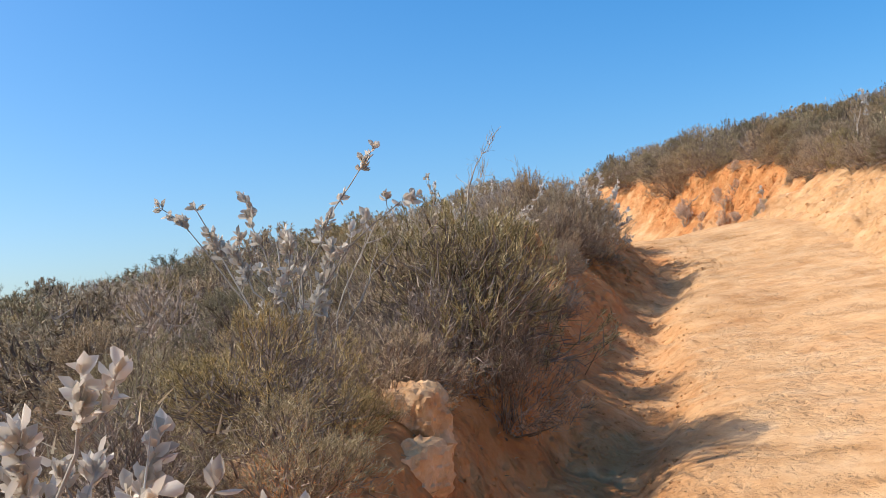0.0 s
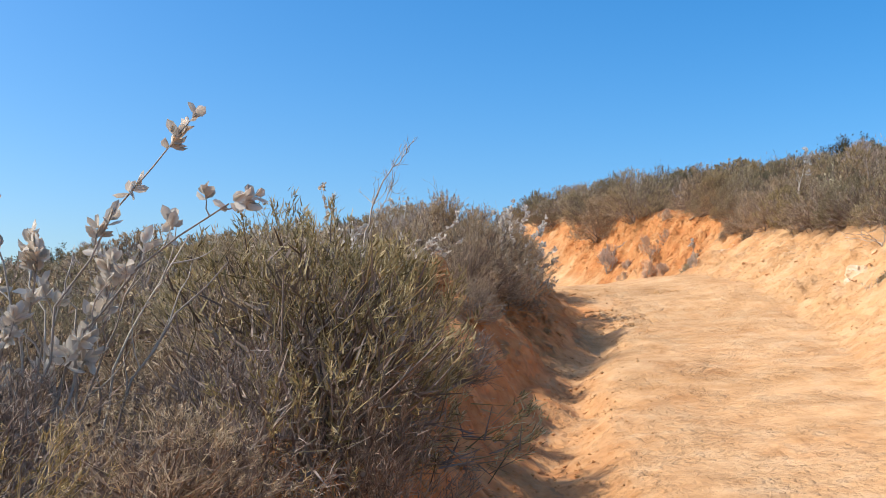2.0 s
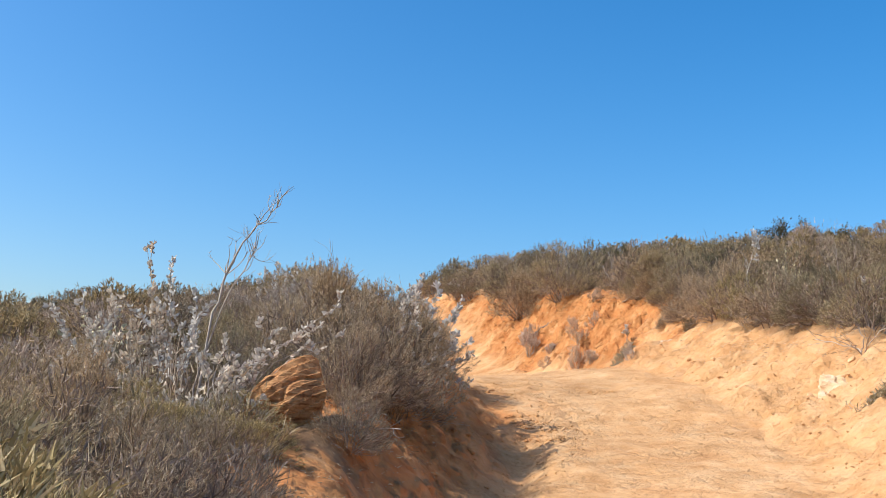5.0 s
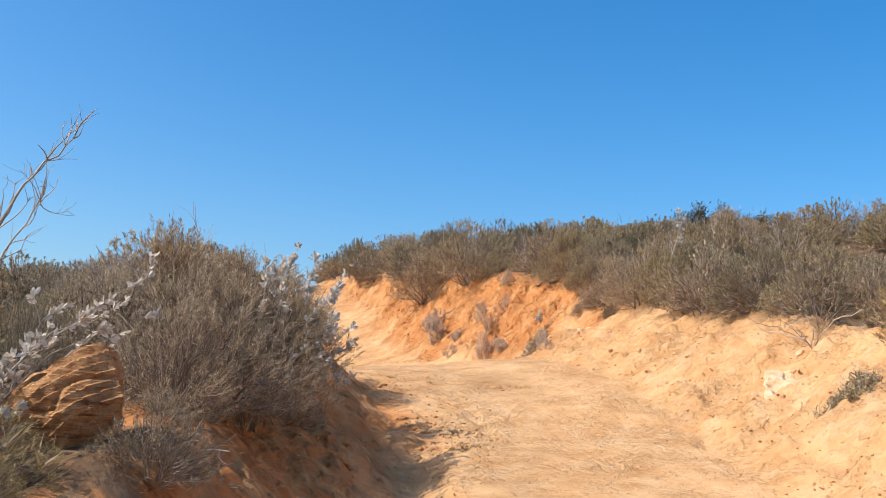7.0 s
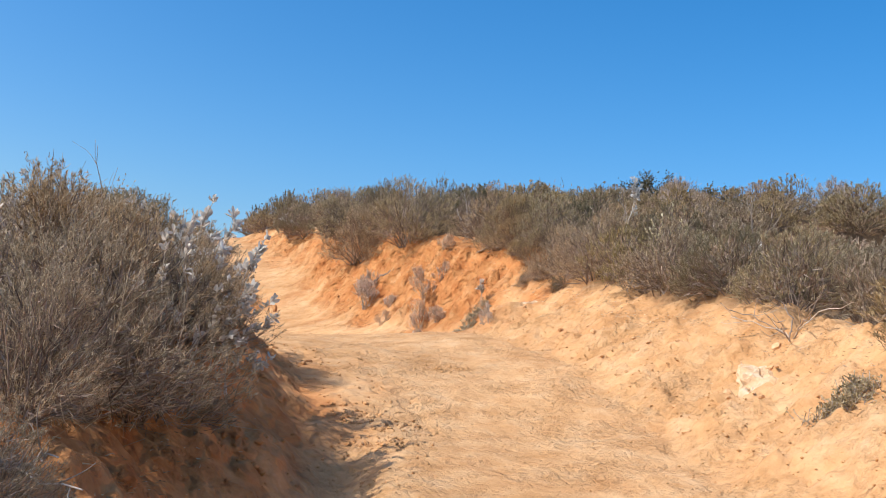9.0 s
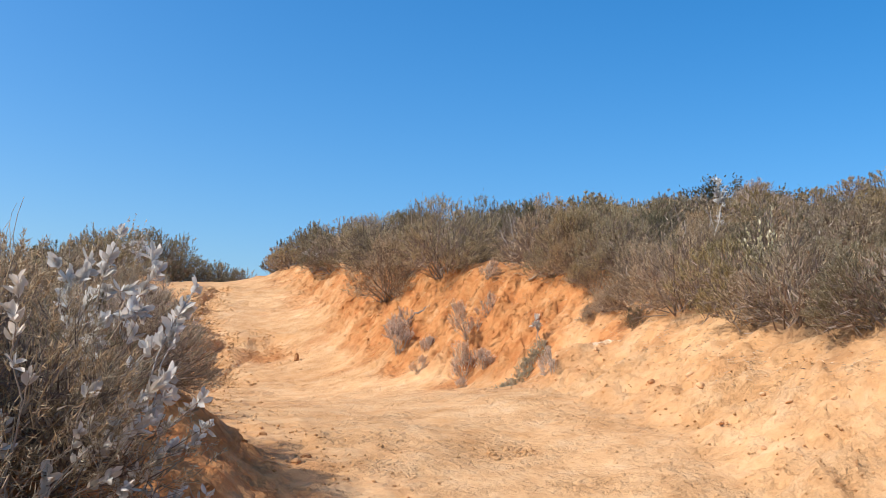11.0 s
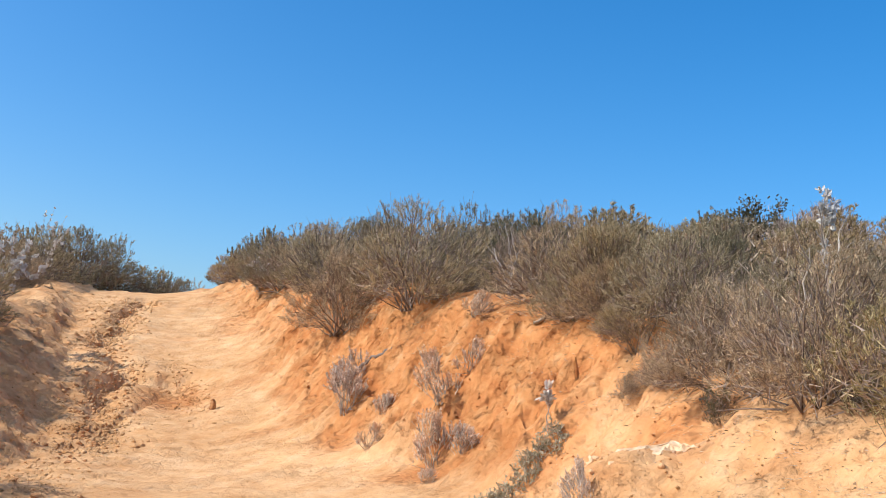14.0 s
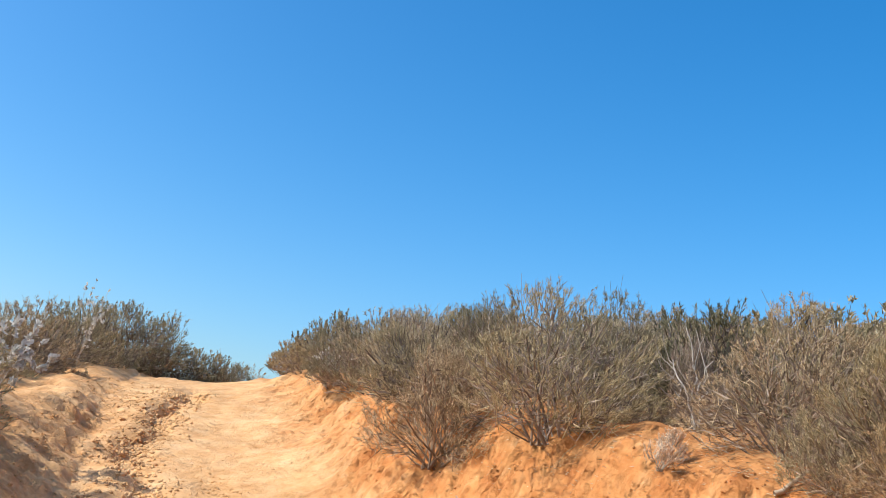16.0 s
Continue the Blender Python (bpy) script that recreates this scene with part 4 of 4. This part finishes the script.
def bare_stalk(seed, points, radius, label):
    """One dead stalk that bends upward, with short forking twigs."""
    g = np.random.default_rng(seed)
    path = np.array(points, float)
    foot = path[0].copy()
    s = np.linspace(0, 1, len(path))
    fine = np.stack([np.interp(np.linspace(0, 1, 18), s, path[:, i]) for i in range(3)], 1) - foot
    fine[1:-1] += g.normal(0, 0.012, (16, 3))
    st = Strokes()
    st.tubes(fine[None], np.linspace(radius, radius * 0.25, 18)[None], 6)
    b, w = along(g, fine[None], 16, 0.35)
    tw, _ = bent(g, b, w + g.normal(0, 0.45, (16, 3)), g.uniform(0.12, 0.32, 16), 6, 0.2, 0.12)
    st.tubes(tw, np.linspace(radius * 0.4, radius * 0.12, 6)[None] * np.ones((16, 1)), 4)
    b, w = along(g, tw, 30, 0.4)
    tips, _ = bent(g, b, w + g.normal(0, 0.5, (30, 3)), g.uniform(0.05, 0.14, 30), 4, 0.25, 0.1)
    st.tubes(tips, np.linspace(radius * 0.18, radius * 0.08, 4)[None] * np.ones((30, 1)), 3)
    ob = new("dry_stalk", st.mesh("dry_stalk"))
    ob.data.materials.append(PALE_STEM)
    ob.location = foot
    return tagged(ob, label, "dead plant")


bare_stalk(420, [(0.47, 13.6, ground_at(0.47, 13.6) - 0.03), (0.50, 13.6, 2.9), (0.55, 13.6, 3.46), (0.62, 13.6, 3.79), (0.70, 13.6, 4.02), (0.80, 13.6, 4.19), (0.95, 13.6, 4.36), (1.01, 13.6, 4.5)], 0.014, "tall bare dry stalk forking against the sky")
bare_stalk(419, [(0.42, 13.7, ground_at(0.42, 13.7) - 0.03), (0.48, 13.7, 3.0), (0.62, 13.7, 3.6), (0.80, 13.7, 3.95), (0.86, 13.7, 4.1)], 0.010, "shorter bare dry stalk beside the boulder")

# small plants rooted in the cut bank
TAN = plant_material("bleached dry leaves", [(0.58, 0.40, 0.28), (0.80, 0.61, 0.46), (0.90, 0.78, 0.66)], spread=0.1, glow=0.3)
BANK_SETS = [scrub(430 + i, lobes=9, sprigs=120, needles=13, length=0.050, width=0.030, sprig=0.22, fill=50, stems=26, twigs=90, loose=1.1, up=0.5, round=0.2) for i in range(3)]
for n, (x, y, high, wide) in enumerate(((7.05, 28.9, 0.76, 0.85), (7.2, 29.35, 0.6, 0.8), (7.08, 27.54, 0.36, 0.8), (7.4, 28.2, 0.42, 0.9), (7.5, 26.3, 0.72, 0.75), (7.66, 26.8, 0.7, 0.7), (7.72, 26.1, 0.42, 0.9), (8.05, 27.0, 0.45, 0.9), (8.2, 27.5, 0.4, 1.0), (7.3, 25.8, 0.22, 0.9), (7.28, 22.25, 0.38, 0.6))):
    m = pose(x, y, ground_at(x, y) - 0.03, 0, -16, 67 * n) @ Matrix.Diagonal((high * wide, high * wide, high, 1))
    plant("bank_shrub", BANK_SETS[n % 3], (PALE_STEM, TAN), "bleached small-leaved shrub rooted in the orange bank", "shrub", m, "shrubs on the bank")


def mat_plant(seed, x, y, length, wide, way, label):
    """A low cushion of fleshy grey-green shoots that trails down the slope."""
    g = np.random.default_rng(seed)
    wood, leaf = Strokes(), Strokes()
    k = 260
    s, o = g.uniform(0, 1, k), g.normal(0, 0.35, k)
    px, py = x + (s - 0.5) * length * way[0] - o * wide * way[1], y + (s - 0.5) * length * way[1] + o * wide * way[0]
    pz = ground_z(px, py)
    z0 = ground_at(x, y)
    base = np.stack([px - x, py - y, pz - z0 - 0.01], 1)
    rise = g.normal(0, 0.5, (k, 3)) + [-0.3, -0.2, 0.8]
    stem, _ = bent(g, base, rise, g.uniform(0.06, 0.14, k), 3, 0.2, 0.1)
    wood.tubes(stem, np.linspace(0.004, 0.002, 3)[None] * np.ones((k, 1)))
    n = k * 7
    b, w = along(g, stem, n, 0.2)
    leaf.leaves(b, w * 0.5 + g.normal(0, 0.6, (n, 3)), g.uniform(0.02, 0.045, n), g.uniform(0.010, 0.016, n), 0.3, g)
    root = new("trailing_plant")
    root.location = (x, y, z0)
    part("wood", wood.mesh("wood"), PALE_STEM, root)
    part("foliage", leaf.mesh("foliage"), SUCCULENT, root)
    return tagged(root, label, "plant")


SUCCULENT = plant_material("grey-green fleshy shoots", [(0.30, 0.25, 0.15), (0.46, 0.40, 0.26), (0.64, 0.57, 0.42)], spread=0.1, glow=0.3)
mat_plant(460, 7.72, 24.4, 0.8, 0.24, (0.95, 0.25), "grey-green trailing plant in the cleft of the bank")
mat_plant(461, 7.7, 15.3, 0.5, 0.30, (0.9, 0.4), "grey-green trailing plant at the foot of the bank")
for x, y, high, kind in ((8.9, 26.1, 0.85, "green"), (8.85, 25.3, 0.75, "dry"), (8.85, 24.6, 0.7, "green"), (8.95, 23.7, 0.8, "dry"), (8.8, 25.0, 0.4, "dry"), (8.55, 24.15, 0.28, "dry"), (8.7, 23.9, 0.36, "dead"), (8.66, 22.9, 0.34, "dark")):
    put(kind, x, y, high, 1.1, "low grey-green shrub on the bank's lip" if kind in ("dark", "green") else "low withered shrub on the bank's lip")


def tree(seed, x, y, high, wide, label):
    """A small dark evergreen: trunk, limbs and a broken crown of leaf sprays."""
    g = np.random.default_rng(seed)
    wood, leaf = Strokes(), Strokes()
    trunk, _ = bent(g, np.array([[0, 0, -0.1]] * 3) + g.normal(0, 0.04, (3, 3)) * [1, 1, 0], g.normal(0, 0.25, (3, 3)) + [0, 0, 1], np.full(3, 0.6 * high), 5, 0.12, 0.1)
    wood.tubes(trunk, np.linspace(0.05, 0.025, 5)[None] * np.ones((3, 1)) * high / 1.6, 6)
    b, w = along(g, trunk, 26, 0.4)
    limb, _ = bent(g, b, w * 0.5 + g.normal(0, 0.7, (26, 3)) * [1, 1, 0.4], g.uniform(0.25, 0.6, 26) * wide, 4, 0.2, 0.12)
    wood.tubes(limb, np.linspace(0.016, 0.005, 4)[None] * np.ones((26, 1)))
    k = 220
    b, w = along(g, limb, k, 0.4)
    i = np.repeat(np.arange(k), 12)
    p = b[i] + g.normal(0, 0.07, (k * 12, 3))
    leaf.leaves(p, w[i] + g.normal(0, 0.7, (k * 12, 3)), g.uniform(0.05, 0.09, k * 12), g.uniform(0.025, 0.045, k * 12), 0.2, g)
    root = new("small_tree")
    root.location = (x, y, ground_at(x, y))
    part("trunk", wood.mesh("trunk"), BARK, root)
    part("crown", leaf.mesh("crown"), DARK_OLIVE, root)
    return tagged(root, label, "tree", "trees on the ridge")


tree(480, 19.5, 35.9, 1.6, 1.0, "small dark round-crowned tree on the ridge")
tree(481, 16.8, 34.65, 1.3, 1.6, "low wide dark tree on the ridge")
tree(482, 19.2, 36.9, 1.2, 0.8, "small dark bushy tree on the ridge")
tree(483, -30.0, 72.0, 2.6, 1.6, "small dark tree on the distant slope")
tree(484, -33.5, 73.0, 2.4, 2.2, "small dark tree on the distant slope")
tree(485, -12.5, 45.0, 1.7, 1.9, "small dark tree on the distant slope")
for n, (x, top) in enumerate(((-11.6, 6.1), (-14.3, 5.7), (-15.8, 5.5), (-18.4, 5.5), (-20.6, 4.9))):
    tree(486 + n, x, 45.0 + 0.5 * n, max(1.0, top - ground_at(x, 45.0)), 1.5, "small dark tree on the distant slope")

# ---------------------------------------------------------------- rocks, roots and loose earth
def stone(name, x, y, sink, me, turn, label, category="rock", group=""):
    ob = new(name, me)
    ob.matrix_basis = pose(x, y, ground_at(x, y) + sink, 0, 0, turn)
    return tagged(ob, label, category, group)


BOULDER = hull_rock(3, [(-0.24, -0.12, 0.02), (0.05, -0.10, -0.12), (0.24, -0.14, 0.10), (0.29, -0.22, 0.40), (0.20, -0.14, 0.66), (0.06, -0.16, 0.65), (-0.18, -0.26, 0.48), (-0.32, -0.22, 0.30),
                        (0.28, 0.35, 0.0), (-0.25, 0.4, 0.0), (0.24, 0.30, 0.60), (-0.1, 0.35, 0.55), (0.02, -0.34, 0.30)], 5, 0.032, MAT_ROCK, 0.010)
stone("boulder", 1.2, 12.98, -0.13, BOULDER, 0, "layered orange sandstone boulder jutting from the bank")
BLOCK = stone_mesh(9, (0.17, 0.24, 0.22), 0.34, 5, 0.05, (0.5, 0.2), MAT_CHALK)
stone("earth_block", 0.06, 5.42, 1.40 - ground_at(0.06, 5.42), BLOCK, 20, "crumbling orange earth block at the bank's edge")
stone("earth_block", 0.02, 4.95, 1.14 - ground_at(0.02, 4.95), BLOCK, 140, "crumbling orange earth block at the bank's edge")
SLAB = hull_rock(5, [(-0.45, -0.2, -0.25), (0.4, -0.25, -0.2), (0.45, 0.25, -0.2), (-0.4, 0.25, -0.25), (-0.30, -0.10, 0.02), (0.05, -0.15, 0.16), (0.42, -0.1, 0.24), (0.40, 0.2, 0.26), (-0.2, 0.2, 0.08)], 4, 0.07, MAT_PALE, 0.02)
stone("pale_rock", 7.85, 22.6, -0.17, SLAB, 8, "pale weathered sandstone slab at the spur's end")
stone("pale_rock", 8.05, 16.85, -0.13, SLAB, 60, "pale crumbling rock in the foot of the bank")
stone("pale_rock", 8.05, 23.3, -0.15, SLAB, 70, "pale weathered sandstone slab at the spur's end")
stone("bank_stone", 7.5, 37.2, 0.02, stone_mesh(12, (0.16, 0.13, 0.17), 0.2, 3, 0.04, (0.4, 0.2), MAT_CHALK), 10, "pale stone lodged in the orange bank")
stone("fallen_stone", 5.65, 31.7, 0.05, stone_mesh(13, (0.035, 0.045, 0.10), 0.2, 3, 0.0, (0, 0), MAT_ROCK), 30, "upright brown stone standing on the track")

stones = [stone_mesh(20 + i, (0.09, 0.075, 0.055), 0.3, 2, 0.0, (0, 0), MAT_ROCK) for i in range(5)]
pale_stones = [stone_mesh(30 + i, (0.09, 0.075, 0.055), 0.3, 2, 0.0, (0, 0), MAT_CHALK) for i in range(3)]
g = np.random.default_rng(500)
spots = [(3.15 + g.normal(0, 0.25), 23.6 + g.normal(0, 0.25), 1) for _ in range(9)] + [(float(LEFT_X(y)) + g.normal(0.35, 0.18), y, 0) for y in g.uniform(18, 40, 46)]
spots += [(float(RIGHT_X(y)) + g.uniform(-0.2, 0.9), y, 1) for y in g.uniform(14, 23, 20)] + [(g.normal(7.95, 0.2), g.normal(16.8, 0.25), 1) for _ in range(8)] + [(g.normal(7.8, 0.25), g.normal(22.5, 0.25), 1) for _ in range(8)]
for n, (x, y, pale) in enumerate(spots):
    me = pale_stones[n % 3] if pale else stones[n % 5]
    ob = new("stone", me)
    size = 0.18 + 0.5 * g.beta(1.0, 2.5)
    ob.matrix_basis = pose(x, y, ground_at(x, y) + 0.012 * size, g.uniform(-30, 30), g.uniform(-30, 30), g.uniform(0, 360)) @ Matrix.Scale(size, 4)
    tagged(ob, "pale loose stone lying on the orange earth" if pale else "loose orange stone lying beside the track", "stone", "loose stones")


def gravel(name, seed, count, where, low, high, mat, label):
    """Loose pebbles and clods, each a small uneven lump."""
    g = np.random.default_rng(seed)
    x, y = where(g, count)
    z = ground_z(x, y)
    r = low + (high - low) * g.beta(1.0, 3.2, count)
    shape = np.array([(1, 0, 0), (0, 1, 0), (-1, 0, 0), (0, -1, 0), (0, 0, 0.8), (0, 0, -0.8)])
    verts = shape[None] * g.uniform(0.6, 1.25, (count, 6, 1)) * r[:, None, None]
    a = g.uniform(0, 6.28, count)
    c, s = np.cos(a)[:, None], np.sin(a)[:, None]
    verts = np.stack([verts[..., 0] * c - verts[..., 1] * s, verts[..., 0] * s + verts[..., 1] * c, verts[..., 2]], -1)
    verts += np.stack([x, y, z - 0.05 * r], -1)[:, None]
    tri = np.array([(0, 1, 4), (1, 2, 4), (2, 3, 4), (3, 0, 4), (1, 0, 5), (2, 1, 5), (3, 2, 5), (0, 3, 5)])
    me = bpy.data.meshes.new(name)
    fill(me, verts.reshape(-1, 3), (np.arange(count)[:, None, None] * 6 + tri[None]).reshape(-1, 3))
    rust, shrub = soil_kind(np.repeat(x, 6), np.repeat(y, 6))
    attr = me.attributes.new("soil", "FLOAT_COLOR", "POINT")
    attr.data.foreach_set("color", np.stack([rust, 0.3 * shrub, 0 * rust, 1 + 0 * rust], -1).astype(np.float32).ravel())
    me.materials.append(mat)
    return tagged(new(name, me), label, "gravel", kind="stuff")


def rut_side(g, k):
    y = g.uniform(4, 42, k)
    return LEFT_X(y) + g.normal(0.45, 0.35, k), y


def spur(g, k):
    y = g.uniform(13, 24, k)
    return RIGHT_X(y) + g.normal(0.3, 0.6, k), y


def heap(g, k):
    return g.normal(3.05, 0.35, k), g.normal(22.7, 0.6, k)


def rut_rubble(g, k):
    y = g.uniform(29, 42, k)
    return RUT_X(y) + 0.12 * np.sin(1.9 * y) + 0.05 * np.sin(5.3 * y) + g.normal(0, 0.22, k), y


def left_slope(g, k):
    y = g.uniform(25, 43, k)
    return 2.6 + 1.6 * g.beta(1.2, 1.6, k), y


def broken_spots(g, k):
    i = g.integers(0, 5, k)
    spots = np.array([(4.28, 17.47), (4.57, 17.24), (5.71, 19.22), (4.29, 16.86), (3.01, 15.68)])[i]
    return spots[:, 0] + g.normal(0, 0.16, k), spots[:, 1] + g.normal(0, 0.10, k)


def rubble_patch(g, k):
    v = g.normal(0, 0.75, k)
    return 5.3 - 0.12 * v + g.normal(0, 0.16, k), 33.0 + v


def cut_face(g, k):
    y = g.uniform(24, 41, k)
    return RIGHT_X(y) + 0.15 + (SCRUB_RIGHT(y) - RIGHT_X(y)) * g.beta(1.5, 1.2, k), y


def over_road(g, k):
    y = g.uniform(4, 44, k)
    s = g.uniform(0, 1, k)
    return LEFT_X(y) * (1 - s) + RIGHT_X(y) * s, y


gravel("rut_gravel", 510, 4200, rut_side, 0.008, 0.035, MAT_GROUND, "loose orange clods along the rut")
gravel("spur_gravel", 511, 3000, spur, 0.005, 0.026, MAT_GROUND, "loose orange clods on the bank's foot")
gravel("rut_rubble", 514, 3200, rut_rubble, 0.010, 0.085, MAT_GROUND, "broken pinkish rubble in the washed-out rut")
gravel("bank_clods", 515, 1500, cut_face, 0.005, 0.032, MAT_GROUND, "crumbling clods of orange earth on the cut bank")
gravel("slope_rubble", 516, 2400, left_slope, 0.006, 0.050, MAT_GROUND, "loose stones and clods on the washed slope")
gravel("broken_clods", 517, 420, broken_spots, 0.006, 0.060, MAT_GROUND, "patches of broken clods on the track")
gravel("patch_rubble", 518, 800, rubble_patch, 0.006, 0.055, MAT_GROUND, "patch of broken orange rubble on the track")
gravel("heap_gravel", 512, 1500, heap, 0.010, 0.045, MAT_GROUND, "loose rubble on the heap of earth")
gravel("road_gravel", 513, 3600, over_road, 0.004, 0.016, MAT_GROUND, "fine gravel on the dirt track")


def root_piece(name, points, radius, mat, label):
    path = np.array(points, float)
    s = np.linspace(0, 1, len(path))
    fine = np.stack([np.interp(np.linspace(0, 1, 14), s, path[:, i]) for i in range(3)], 1)
    foot = fine[0].copy()
    g = np.random.default_rng(int(radius * 10000))
    fine[1:-1] += g.normal(0, 0.012, (12, 3))
    st = Strokes()
    st.tubes((fine - foot)[None], np.linspace(radius, radius * 0.5, 14)[None], 7)
    ob = new(name, st.mesh(name))
    ob.data.materials.append(mat)
    ob.location = foot
    return tagged(ob, label, "root")


root_piece("exposed_root", [(7.66, 29.1, ground_at(7.66, 29.1) - 0.005), (7.45, 29.4, ground_at(7.45, 29.4) - 0.01), (7.28, 29.75, ground_at(7.28, 29.75) - 0.03)], 0.035, BARK, "dark exposed root running down the orange bank")
root_piece("dead_branch", [(8.55, 26.5, ground_at(8.55, 26.5) + 0.03), (8.85, 26.55, ground_at(8.85, 26.55) + 0.06), (9.25, 26.55, ground_at(9.25, 26.55) + 0.05)], 0.018, PALE_STEM, "pale dead branch lying on the bank's lip")


def litter(name, seed, count, where, mat, label):
    """Fallen leaves and twigs lying on the earth."""
    g = np.random.default_rng(seed)
    x, y = where(g, count)
    z = ground_z(x, y)
    bits = Strokes()
    a = g.uniform(0, 6.28, count)
    bits.needles(np.stack([x, y, z + 0.008], 1), np.stack([np.cos(a), np.sin(a), g.normal(0, 0.25, count)], 1), g.uniform(0.015, 0.06, count), g.uniform(0.004, 0.010, count), g)
    ob = new(name, bits.mesh(name))
    ob.data.materials.append(mat)
    return tagged(ob, label, "litter", kind="stuff")


def right_lip(g, k):
    y = g.uniform(14.5, 40, k)
    return SCRUB_RIGHT(y) + g.normal(-0.05, 0.22, k), y


def left_lip(g, k):
    y = g.uniform(4.5, 40, k)
    return SCRUB_LEFT(y) + g.normal(0.12, 0.2, k), y


litter("fallen_litter", 530, 5200, right_lip, DRY, "dry brown leaf litter under the bank's shrubs")
litter("twig_litter", 531, 2600, right_lip, GREY, "grey fallen twigs under the bank's shrubs")
litter("edge_litter", 532, 3800, left_lip, DRY, "dry brown leaf litter at the track's edge")
